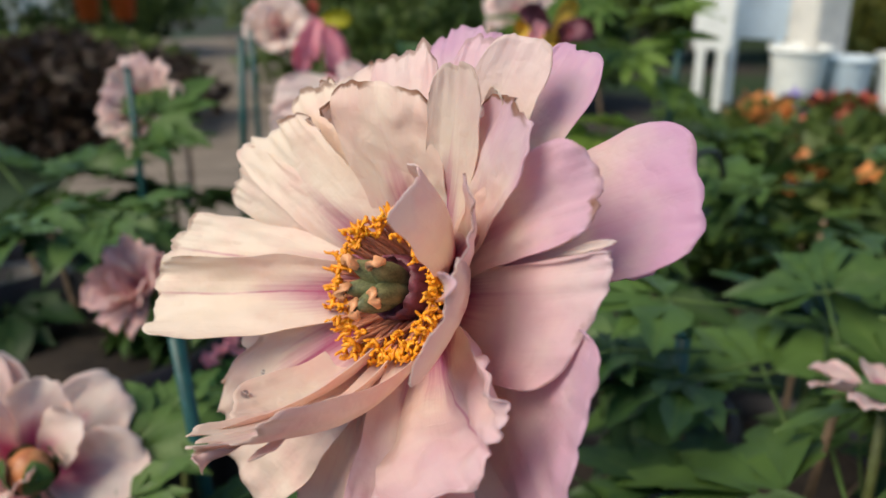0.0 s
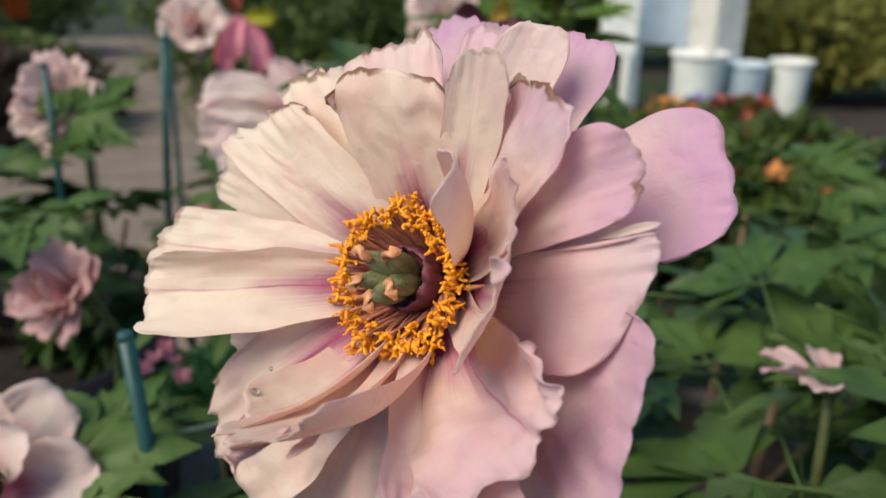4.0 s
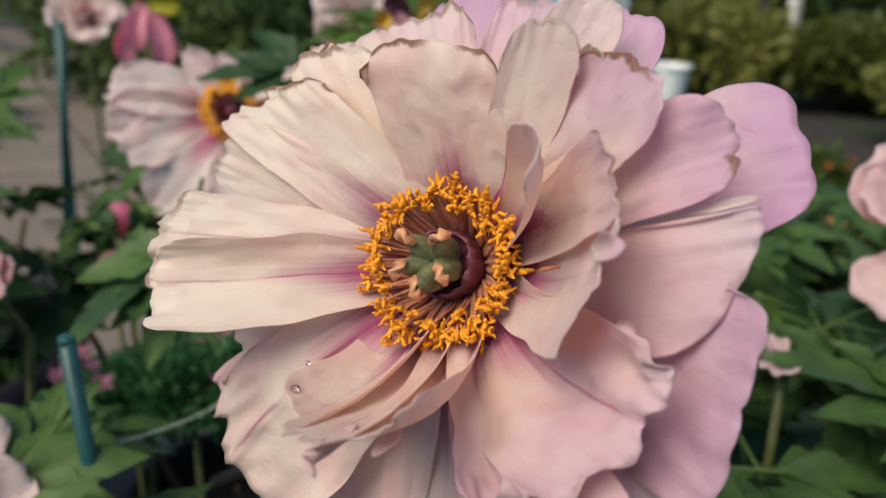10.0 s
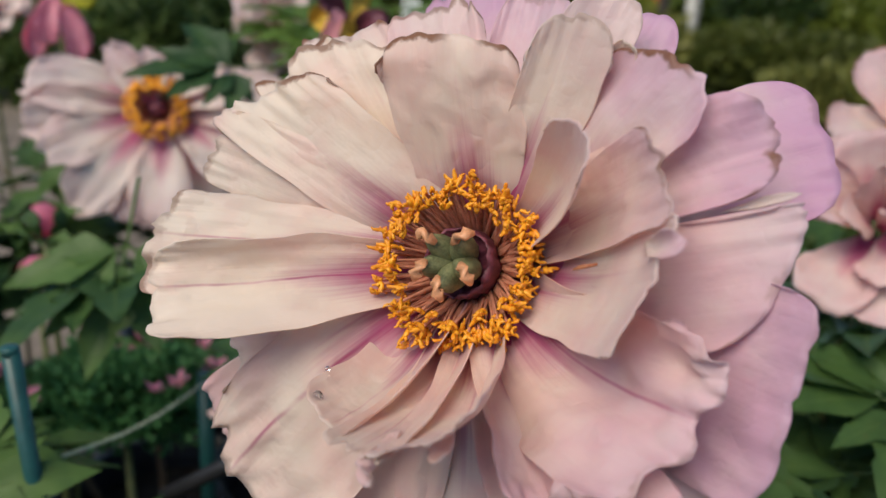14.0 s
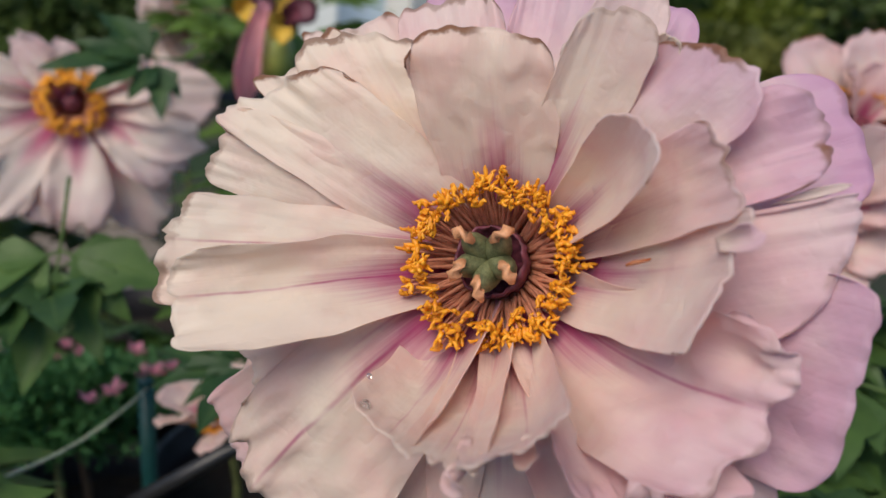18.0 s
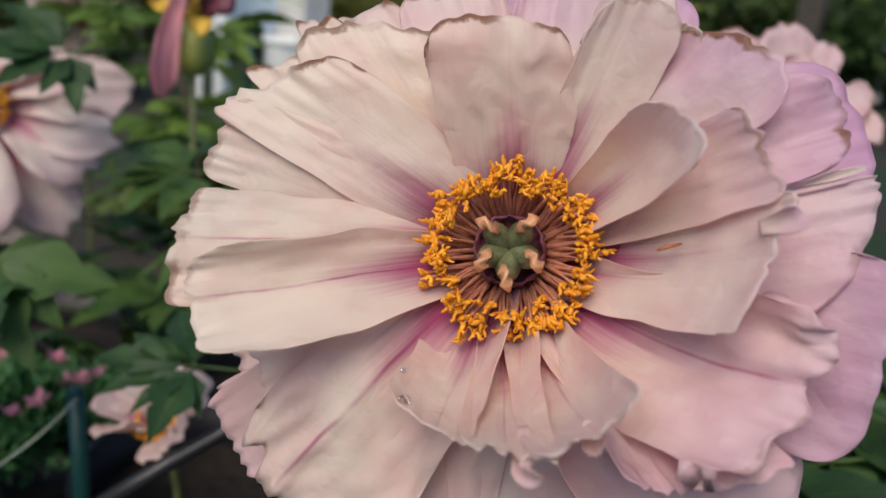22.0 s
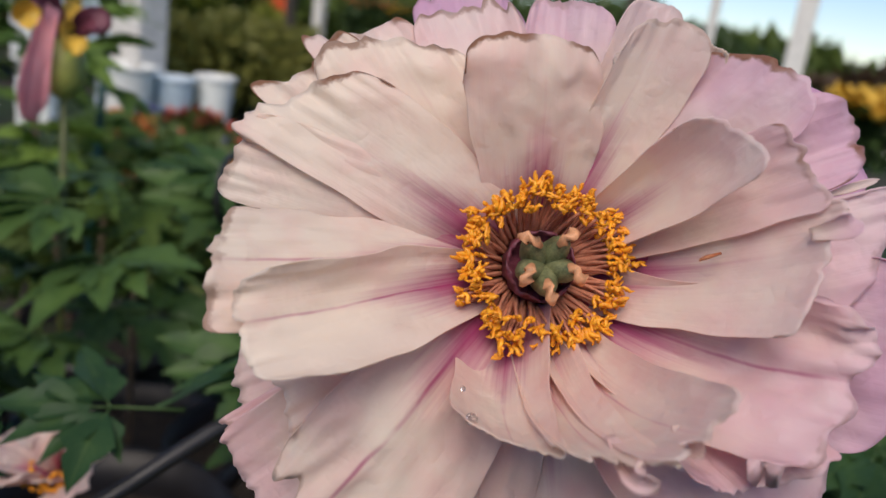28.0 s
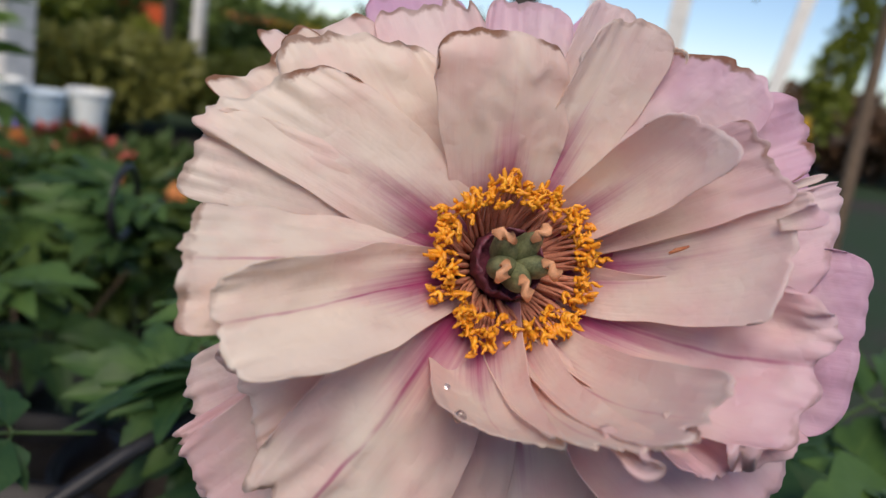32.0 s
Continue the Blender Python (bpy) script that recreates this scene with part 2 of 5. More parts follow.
BUDRED = plain("bud_skin", (0.55, 0.13, 0.05), 0.45, 0.4, 90, second=(0.62, 0.30, 0.12))
ORANGEP = plain("orange_plastic", (0.62, 0.10, 0.02), 0.5, 0.15, 10)
GLASSY, _t, _b, _o = nodes_of("water")
_b.inputs["Transmission Weight"].default_value, _b.inputs["Roughness"].default_value, _b.inputs["IOR"].default_value = 1.0, 0.0, 1.33
HOSE = plain("hose_rubber", (0.02, 0.02, 0.022), 0.4, 0.3, 40)


def paving_material():
    m, t, b, out = nodes_of("paving")
    v = coords(t)
    n1, n2 = noise_node(t, 2.2, 5, v), noise_node(t, 90, 4, v)
    col = mix_node(t, ramp(t, n1, 0.3, 0.7), (0.20, 0.165, 0.13), (0.28, 0.235, 0.185))
    col = mix_node(t, ramp(t, n2, 0.35, 0.75), col, (0.15, 0.12, 0.095), "MIX")
    link(t, col, b.inputs["Base Color"])
    b.inputs["Roughness"].default_value = 0.9
    bump(t, b, n2, 0.5, 0.003)
    return m


PAVING = paving_material()


# ---- building blocks ----
def mesh_of(name, verts, faces, uvs=None, smooth=True, mats=()):
    me = bpy.data.meshes.new(name)
    me.from_pydata([tuple(v) for v in verts], [], faces)
    if uvs is not None:
        lay = me.uv_layers.new(name="UVMap")
        idx = np.empty(len(me.loops), dtype=np.int32)
        me.loops.foreach_get("vertex_index", idx)
        lay.data.foreach_set("uv", np.asarray(uvs, dtype=np.float32)[idx].ravel())
    for m in mats:
        me.materials.append(m)
    if smooth:
        me.polygons.foreach_set("use_smooth", [True] * len(me.polygons))
    me.update()
    return me


def put(name, me, parent=None, m=None, label="", colour=None):
    """Links a mesh as ONE object, under a parent where one is given."""
    ob = new(name, me)
    if parent is not None:
        ob.parent = parent
    if m is not None:
        ob.matrix_local = m
    if label:
        ob["label"] = label
    if colour is not None:
        ob.color = colour if len(colour) == 4 else (*colour, 0.93)
    return ob


def thing(name, label, category, m=None, group="", kind=""):
    ob = new(name)
    if m is not None:
        ob.matrix_world = m
    return tagged(ob, label, category, group, kind)


def grid_faces(nu, nv):
    return [(j * nu + i, j * nu + i + 1, (j + 1) * nu + i + 1, (j + 1) * nu + i) for j in range(nv - 1) for i in range(nu - 1)]


def sheet(name, P, uv, thick, mat):
    """A thin sheet with real thickness from a grid of points P[nv, nu]."""
    nv, nu, _ = P.shape
    du, dv = np.gradient(P, axis=1), np.gradient(P, axis=0)
    N = np.cross(du, dv)
    N /= np.maximum(np.linalg.norm(N, axis=2, keepdims=True), 1e-9)
    top, low = (P + N * thick / 2).reshape(-1, 3), (P - N * thick / 2).reshape(-1, 3)
    k = nv * nu
    f = grid_faces(nu, nv)
    faces = f + [tuple(k + a for a in reversed(q)) for q in f]
    ring = [i for i in range(nu)] + [j * nu + nu - 1 for j in range(1, nv)] + [(nv - 1) * nu + i for i in range(nu - 2, -1, -1)] + [j * nu for j in range(nv - 2, 0, -1)]
    for a, b in zip(ring, ring[1:] + ring[:1]):
        faces.append((b, a, k + a, k + b))
    uvs = np.concatenate([uv.reshape(-1, 2)] * 2)
    return mesh_of(name, np.concatenate([top, low]), faces, uvs, True, (mat,))


def tube(pts, radii, sides=8):
    """Vertices and faces of a closed tube along pts."""
    pts = np.asarray(pts, float)
    d = np.gradient(pts, axis=0)
    d /= np.maximum(np.linalg.norm(d, axis=1, keepdims=True), 1e-9)
    ref = np.array([0.31, 0.17, 0.93]) if abs(d[0] @ np.array([0.31, 0.17, 0.93])) < 0.9 else np.array([1.0, 0.1, 0])
    vs, fs = [], []
    for i, (p, t) in enumerate(zip(pts, d)):
        x = np.cross(t, ref)
        x /= np.linalg.norm(x)
        y = np.cross(t, x)
        for k in range(sides):
            a = 2 * math.pi * k / sides
            vs.append(p + radii[i] * (math.cos(a) * x + math.sin(a) * y))
    for i in range(len(pts) - 1):
        for k in range(sides):
            a, b = i * sides + k, i * sides + (k + 1) % sides
            fs.append((a, b, b + sides, a + sides))
    fs.append(tuple(range(sides - 1, -1, -1)))
    fs.append(tuple(len(vs) - sides + k for k in range(sides)))
    return vs, fs


def tube_mesh(name, pts, radii, mat, sides=8):
    vs, fs = tube(pts, radii, sides)
    return mesh_of(name, vs, fs, None, True, (mat,))


def lathe(name, prof, mat, sides=28, smooth=True):
    """Turns a profile of (radius, height) round the z axis."""
    vs, fs = [], []
    for r, z in prof:
        for k in range(sides):
            a = 2 * math.pi * k / sides
            vs.append((r * math.cos(a), r * math.sin(a), z))
    for i in range(len(prof) - 1):
        for k in range(sides):
            a, b = i * sides + k, i * sides + (k + 1) % sides
            fs.append((a, b, b + sides, a + sides))
    return mesh_of(name, vs, fs, None, smooth, (mat,))


def box_mesh(name, sx, sy, sz, mat, bev=0.004):
    bm = bmesh.new()
    bmesh.ops.create_cube(bm, size=1)
    bmesh.ops.scale(bm, vec=(sx, sy, sz), verts=bm.verts)
    bmesh.ops.translate(bm, vec=(0, 0, sz / 2), verts=bm.verts)
    bmesh.ops.bevel(bm, geom=bm.edges[:], offset=bev, segments=2, affect="EDGES")
    me = bpy.data.meshes.new(name)
    bm.to_mesh(me)
    bm.free()
    me.materials.append(mat)
    return me


def bez(b, m, t, v):
    """The quadratic curve through b, m (half-way) and t."""
    c = 2 * m - 0.5 * (b + t)
    v = v[..., None]
    return (1 - v) ** 2 * b + 2 * v * (1 - v) * c + v ** 2 * t


def petal_mesh(name, base, mid, tip, half, peak=0.72, claw=0.2, tipround=0.3, cup=0.12, ruffle=1.0, notch=0.045, twist=0.0, seed=0, facing=(0, 0, 1), edge=0.0, nu=35, nv=36, fold=0.0, skew=0.0, pleat=0.4, roll=0.0, start=0.0, blunt=2.6):
    """A petal in millimetres: its middle line from base over mid to tip, half width, tip outline, cupping, ruffles.
    edge lifts the two sides apart (one up, the other down); fold creases the middle line; skew shifts the tip's highest point;
    roll bends the rim back; blunt squares the tip; start is the share of a whole petal that is hidden below the base."""
    base, mid, tip = (np.array(p, float) for p in (base, mid, tip))
    rng = np.random.RandomState(seed + 7)
    s = np.sin(np.linspace(-1, 1, nu) * math.pi / 2 * 0.86) / math.sin(math.pi / 2 * 0.86)
    vv = np.linspace(0, 1, nv) ** 0.85
    V, S = np.meshgrid(vv, s, indexing="ij")
    ph = rng.uniform(0, 6.28, 6)
    sk = np.clip(S - skew * (1 - S ** 2), -1, 1)
    jag = np.array([noise.noise(Vector((x * 2.1, seed * 1.3, 0.5))) * 1.5 + noise.noise(Vector((x * 5.0, seed * 2.3, 4.5))) * 0.9 - 1.6 * max(0.0, abs(noise.noise(Vector((x * 3.3, seed * 0.7, 8.5)))) - 0.22) + noise.noise(Vector((x * 14.0, seed, 2.5))) * 0.35 for x in s])
    top = 1 - tipround * 1.3 * (1 - np.clip(1 - np.abs(0.985 * sk) ** blunt, 0, 1) ** (1 / blunt)) + notch * jag[None, :] * (1 - 0.5 * S ** 2)
    VV = V * (1 - V ** 3 + V ** 3 * top)
    c = bez(base, mid, tip, VV)
    e = 1e-3
    T = bez(base, mid, tip, VV + e) - bez(base, mid, tip, VV - e)
    T /= np.linalg.norm(T, axis=2, keepdims=True)
    F = np.array(facing, float)
    N = F - (T @ F)[..., None] * T
    N /= np.linalg.norm(N, axis=2, keepdims=True)
    X = np.cross(T, N)
    tw = math.radians(twist) * np.clip(VV * 1.6, 0, 1)[..., None]
    X, N = X * np.cos(tw) + N * np.sin(tw), N * np.cos(tw) - X * np.sin(tw)
    g = np.clip(VV / peak, 0, 1)
    wid = claw + (1 - claw) * np.sin(g * math.pi / 2) ** 1.25
    wid = wid * np.where(VV > peak, 1 - 0.10 * ((VV - peak) / (1 - peak + 1e-6)) ** 2, 1.0)
    side = np.where(S < 0, ph[4], ph[3])
    wid = wid * (1 + (0.035 * np.sin(7 * VV + side) + 0.02 * np.sin(19 * VV + 2 * side)) * np.abs(S) * np.clip(VV * 2, 0, 1))
    h = half * wid
    lift = cup * half * (S ** 2) * np.sin(np.clip(VV, 0, 1) * math.pi * 0.62) + edge * half * S * VV + fold * half * (np.abs(S) ** 0.8 - 0.5) * VV
    rip = np.zeros_like(S)
    for j in range(nv):
        for i in range(nu):
            a, b = S[j, i], VV[j, i]
            rip[j, i] = noise.noise(Vector((a * 1.5 + seed * 3.1, b * 1.6, seed * 1.7))) * 1.5 + noise.noise(Vector((a * 3.6, b * 2.4 + seed, 5.3))) * 0.9 + noise.noise(Vector((a * 5.5, b * 6.5, seed + 9.0))) * 0.75 + noise.noise(Vector((a * 13.0, b * 4.0, seed + 3.0))) * 0.16 * b
    roll = roll + rng.uniform(-0.10, 0.16)
    amt = ruffle * half * 0.115 * (0.36 + 0.64 * np.maximum(np.abs(S) ** 2, VV ** 3)) * np.clip(VV * 2.2, 0, 1)
    lift = lift - roll * half * np.clip((V - 0.86) / 0.14, 0, 1) ** 2
    warp = 0.5 * np.sin(3.1 * VV + ph[5])
    furrow = pleat * half * np.clip(VV * 3, 0, 1) * (0.014 * np.cos(S * 6 + ph[4] + warp) + 0.006 * np.cos(S * 15 + ph[2] - 2 * warp) * (1 - 0.4 * VV))
    P = c + X * (h * S)[..., None] + N * (lift + rip * amt + furrow)[..., None]
    uv = np.stack([S * 0.5 + 0.5, start + (1 - start) * V], axis=2)
    return sheet(name, P * 0.001, uv, 0.00032, PETAL)


def blade_mesh(name, base, mid, tip, ccw, cw, vc=0.8, claw=0.42, flank=0.9, blunt=2.4, ruffle=1.0, notch=0.03, frill=1.0, fold=0.0, pleat=0.22, roll=0.0, seed=0, nu=45, nv=40):
    """A broad petal in millimetres, hung on its claw, middle and tip and on the shoulders at its two sides (ccw and cw as one looks
    into the flower). The shoulders sit at the share vc of its length; claw and flank shape the sides below them, blunt squares the tip,
    fold creases the middle line, roll bends the rim back, frill waves it."""
    base, mid, tip, ccw, cw = (np.array(p, float) for p in (base, mid, tip, ccw, cw))
    rng = np.random.RandomState(seed + 7)
    ph = rng.uniform(0, 6.28, 8)
    s = np.sin(np.linspace(-1, 1, nu) * math.pi / 2)
    V, S = np.meshgrid(np.linspace(0, 1, nv) ** 0.85, s, indexing="ij")
    jag = np.array([noise.noise(Vector((x * 2.3, seed * 1.3, 0.5))) * 1.1 + noise.noise(Vector((x * 5.5, seed * 2.3, 4.5))) * 1.1 - 3.2 * max(0.0, abs(noise.noise(Vector((x * 3.3, seed * 0.7, 8.5)))) - 0.28) + noise.noise(Vector((x * 10.0, seed, 2.5))) * 0.22 for x in s])
    top = vc + (1 - vc) * np.clip(1 - np.abs(S) ** blunt, 0, 1) ** (1 / blunt) + notch * jag[None, :] * (1 - 0.5 * S ** 4)
    VV = V * (1 - V ** 3 + V ** 3 * top)
    mean = bez(base, mid, tip, np.array(vc))
    er, el = cw - mean, ccw - mean
    half = 0.5 * np.linalg.norm(er - el)
    wid = claw + (1 - claw) * np.sin(np.clip(VV / vc, 0, 1) * math.pi / 2) ** flank
    side = np.where(S < 0, ph[4], ph[3])
    wid = wid * (1 + (0.03 * np.sin(8 * VV + side) + 0.018 * np.sin(21 * VV + 2 * side)) * S ** 4 * np.clip(VV * 2, 0, 1) * (1 - V ** 6))
    P = bez(base, mid, tip, VV) + (wid * S)[..., None] * (er - el) / 2 + (wid * wid * S * S)[..., None] * (er + el) / 2
    N = np.cross(np.gradient(P, axis=1), np.gradient(P, axis=0))
    N /= np.maximum(np.linalg.norm(N, axis=2, keepdims=True), 1e-9)
    rip = np.zeros_like(S)
    for j in range(nv):
        for i in range(nu):
            a, b = S[j, i], VV[j, i]
            rip[j, i] = noise.noise(Vector((a * 1.2 + seed * 3.1, b * 2.2, seed * 1.7))) * 1.2 + noise.noise(Vector((a * 2.4, b * 3.6 + seed, 5.3))) * 0.7 + (0.55 - 1.8 * abs(noise.noise(Vector((a * 2.6 + 3.7, b * 5.5, seed + 9.0))))) * 0.7 * b
    rim = np.clip((V - 0.72) / 0.28, 0, 1) ** 2
    flap = np.clip((np.abs(S) - 0.6) / 0.4, 0, 1) ** 2 * np.clip(VV * 2 - 0.3, 0, 1)
    wave = np.array([noise.noise(Vector((x * 4.0, seed * 0.9, 1.5))) + 0.7 * noise.noise(Vector((x * 9.0, seed * 1.9, 6.5))) for x in s])
    wave2 = np.array([noise.noise(Vector((y * 5.0, seed * 0.9, 11.5))) for y in V[:, 0]])
    lift = ruffle * half * 0.085 * rip * np.clip(VV * 2.0, 0, 1) + frill * half * (0.10 * rim * wave[None, :] + 0.07 * flap * wave2[:, None])
    lift = lift + fold * half * (np.abs(S) ** 0.7 - 0.5) * np.clip(VV * 1.3, 0, 1) - roll * half * np.clip((V - 0.86) / 0.14, 0, 1) ** 2
    warp = 0.5 * np.sin(3.1 * VV + ph[5])
    lift = lift + pleat * half * np.clip(VV * 3, 0, 1) * (0.016 * np.cos(S * 6 + ph[4] + warp) + 0.008 * np.cos(S * 15 + ph[2] - 2 * warp) * (1 - 0.4 * VV))
    uv = np.stack([S * 0.5 + 0.5, V], axis=2)
    return sheet(name, (P + N * lift[..., None]) * 0.001, uv, 0.00032, PETAL)


# ---- ground ----
def ground_sheet():
    m, t, b, out = nodes_of("ground_earth_and_turf")
    v = coords(t)
    n1, n2 = noise_node(t, 0.7, 5, v), noise_node(t, 45, 4, v)
    turf = mix_node(t, n2, (0.008, 0.026, 0.008), (0.026, 0.058, 0.016))
    earth = mix_node(t, n2, (0.022, 0.018, 0.017), (0.060, 0.047, 0.040))
    link(t, mix_node(t, ramp(t, n1, 0.40, 0.55), earth, turf), b.inputs["Base Color"])
    b.inputs["Roughness"].default_value = 0.95
    bump(t, b, n2, 0.8, 0.01)
    n = 41
    xs = np.sign(np.linspace(-1, 1, n)) * np.abs(np.linspace(-1, 1, n)) ** 3 * 900
    vs = [(x, y, 0.06 * noise.noise(Vector((x * 0.2, y * 0.2, 0))) - 0.05 + (max(0, math.hypot(x, y) - 60) * 0.012)) for y in xs for x in xs]
    tagged(put("ground", mesh_of("ground", vs, grid_faces(n, n), None, True, (m,))), "dark earth and short turf reaching to the horizon", "ground", kind="structure")


ground_sheet()


def pavement():
    """Beige walkway of large slabs, each with its own edges."""
    root = thing("pavement", "beige stone walkway between the flower beds", "pavement", pose(-1.25, 4.9, 0, 0, 0, 17), kind="structure")
    bed = box_mesh("joint_bed", 1.50, 8.1, 0.03, SOIL)
    put("joint_bed", bed, root)
    slab = box_mesh("slab", 0.485, 0.49, 0.05, PAVING, 0.006)
    for j in range(16):
        for i in range(3):
            o = put("slab", slab, root, pose(-0.5 + 0.5 * i, -3.76 + 0.5 * j, 0.004 * random.random(), 0.3 * random.uniform(-1, 1), 0.3 * random.uniform(-1, 1), 0))


pavement()

# ---- the large flower ----
CENTRE = Vector((-0.0235, 0.2285, 0.8560))
AXIS = Vector((-0.6357, -0.6858, 0.3544)).normalized()
RIGHT = Vector((0.7334, -0.6798, 0.0)).normalized()
UP = AXIS.cross(RIGHT)
FLOWER = Matrix(((RIGHT.x, UP.x, AXIS.x, CENTRE.x), (RIGHT.y, UP.y, AXIS.y, CENTRE.y), (RIGHT.z, UP.z, AXIS.z, CENTRE.z), (0, 0, 0, 1)))
hero = thing("peony_flower", "large open pale pink peony bloom with orange stamens and browning rims", "flower", FLOWER)
HERO_COUNT = [0]


def petal(tip, mid, half, tint, label="", base=None, **kw):
    """One petal of the large flower; tip and mid in its own millimetres, tint = (pink, lilac, brown rim, 1 less the midline)."""
    HERO_COUNT[0] += 1
    d = Vector((mid[0], mid[1], 0))
    d.normalize()
    start = 0.6 if base else 0.0
    base = base or (d.x * 7, d.y * 7, -22)
    me = petal_mesh("petal", base, mid, tip, half, seed=HERO_COUNT[0], start=start, **kw)
    return put("petal", me, hero, None, label, tint)


def blade(tip, mid, ccw, cw, tint, label="", base=None, **kw):
    """One broad petal of the large flower, by its tip, middle and two shoulders."""
    HERO_COUNT[0] += 1
    d = Vector((mid[0], mid[1], 0))
    d.normalize()
    me = blade_mesh("petal", base or (d.x * 10, d.y * 10, -27), mid, tip, ccw, cw, seed=HERO_COUNT[0], **kw)
    return put("petal", me, hero, None, label, tint)


# upper front
blade((-8, 56, 8), (-4, 31, -9), (-28, 47, 4), (10, 50, -2), (0.28, 0, 0.9), vc=0.84, blunt=3.2, claw=0.50, roll=0.15, notch=0.015, frill=0.6)
blade((23, 66, 8), (14, 38, -9), (11, 55, 3), (34, 54, 7), (0.0, 0.1, 0.4), vc=0.8, claw=0.62, frill=0.5, notch=0.012, ruffle=0.7)
blade((50, 57, 14), (29, 31, -6), (27, 54, 0), (56, 38, 16), (0.25, 0.45, 0.9), vc=0.8, claw=0.50, blunt=2.2, notch=0.02)
blade((36, 34, 27), (25, 21, -5), (24, 35, 17), (38, 21, 33), (0.25, 0.2, 1.0), vc=0.82, claw=0.46, blunt=2.4, ruffle=0.5, frill=0.4, notch=0.015)
blade((54, 28, 26), (33, 18, -4), (44, 37, 20), (55, 16, 28), (0.25, 0.3, 0.8), vc=0.84, claw=0.46, blunt=2.4, ruffle=0.7, notch=0.015)
blade((75, 41, 11), (37, 23, -3), (57, 49, 10), (65, 25, 10), (0.38, 0.55, 1.0), vc=0.82, claw=0.46, blunt=2.6, notch=0.012)
petal((61, 15, 35), (59, 13, 34), 3.0, (0.3, 0.4, 1.0), "rolled tip", tipround=0.5, cup=0.9, base=(54, 11, 29), claw=0.5, ruffle=0.4)
blade((89, 46, -15), (46, 25, -18), (66, 61, -19), (80, 24, -10), (0.35, 0.75, 0.35), "broad lilac outer petal", vc=0.76, claw=0.46, blunt=2.1, ruffle=0.5, frill=0.5, notch=0.01)
petal((82, 31, 9), (75, 28, 8.5), 1.1, (0.1, 0.2, 0.1), tipround=0.7, cup=0.5, base=(66, 24, 6), claw=0.06, peak=0.5)
# right
blade((58, 8, 32), (38, 3, -1), (57, 19, 30), (50, -13, 28), (0.25, 0.15, 0.3), vc=0.88, claw=0.52, blunt=2.6, ruffle=0.5, frill=0.5, notch=0.018)
blade((85, 22, 12), (42, 8, -4), (71, 25, 9), (69, -8, 8), (0.42, 0.4, 0.5), vc=0.82, claw=0.46, blunt=2.3, ruffle=0.7, notch=0.015)
blade((74, -22, 21), (41, -18, -1), (63, -3, 20), (50, -45, 24), (0.45, 0.35, 0.4, 0.45), vc=0.84, claw=0.44, blunt=3.0, fold=0.05, ruffle=2.0, frill=1.7, notch=0.045)
blade((52, -49, 18), (31, -32, -2), (68, -37, 19), (33, -46, 22), (0.50, 0.35, 0.3), vc=0.82, claw=0.44, blunt=2.6, ruffle=1.8, frill=1.8, notch=0.03)
blade((90, -14, 15), (46, -8, -11), (81, 10, 12), (76, -40, 4), (0.42, 0.6, 0.1), "broad pink outer petal", vc=0.76, claw=0.46, blunt=2.1, ruffle=0.6, frill=0.5, notch=0.01)
# lower front, curling towards the light
blade((-9, -44, 30), (-8, -34, -5), (0, -42, 38), (-23, -36, 11), (0.42, 0, 0.1, 0.6), vc=0.84, claw=0.66, blunt=2.6, ruffle=0.5, frill=0.7, notch=0.02)
blade((7, -42, 50), (4, -34, -2), (17, -40, 53), (-3, -42, 38), (0.42, 0, 0.2, 0.6), vc=0.86, claw=0.66, blunt=2.6, ruffle=0.7, notch=0.03)
blade((25, -35, 53), (16, -31, -1), (30, -25, 43), (12, -41, 52), (0.36, 0.1, 0.2, 0.7), vc=0.86, claw=0.56, blunt=2.6, ruffle=0.5, frill=0.8, notch=0.02)
petal((13, -44, 55), (12, -44, 46), 3.6, (0.5, 0.2, 0.5), tipround=0.5, cup=0.4, base=(10, -39, 34), claw=0.3)
petal((25, -40, 48), (24, -38, 42), 2.6, (0.4, 0.1, 0.1), tipround=0.4, cup=0.3, base=(23, -35, 37), claw=0.3)
# left
blade((-75, -25, 18), (-39, -13, -2), (-57, -36, 24), (-65, -8, 19), (0.02, 0, 0.4, 0.3), vc=0.84, claw=0.42, flank=0.9, blunt=2.3, fold=0.10, ruffle=1.3, frill=1.2, notch=0.02)
blade((-83, -10, 10), (-43, -4, -9), (-77, -27, 11), (-77, 4, 1), (0.08, 0, 0.6, 0.5), vc=0.84, claw=0.44, blunt=2.8, ruffle=1.2, notch=0.03)
blade((-86, 21, -12), (-43, 13, -14), (-84, 7, -13), (-74, 31, -9), (0.25, 0, 0.4), vc=0.84, claw=0.46, blunt=2.3, ruffle=0.8, notch=0.015)
blade((-75, 36, -8), (-36, 17, -13), (-83, 24, -7), (-47, 43, -7), (0.06, 0, 0.9), vc=0.86, claw=0.50, blunt=3.0, roll=0.1, ruffle=0.9, notch=0.02)
blade((-50, 58, -13), (-23, 27, -19), (-66, 43, -16), (-18, 50, -16), (0.05, 0, 0.7), vc=0.84, claw=0.52, blunt=2.6, roll=0.1, ruffle=0.9, notch=0.025)
blade((-72, 50, -25), (-36, 26, -22), (-82, 38, -26), (-56, 58, -22), (0.1, 0, 0.9), vc=0.84, claw=0.46, blunt=3.0, ruffle=1.1, notch=0.014, frill=0.7)
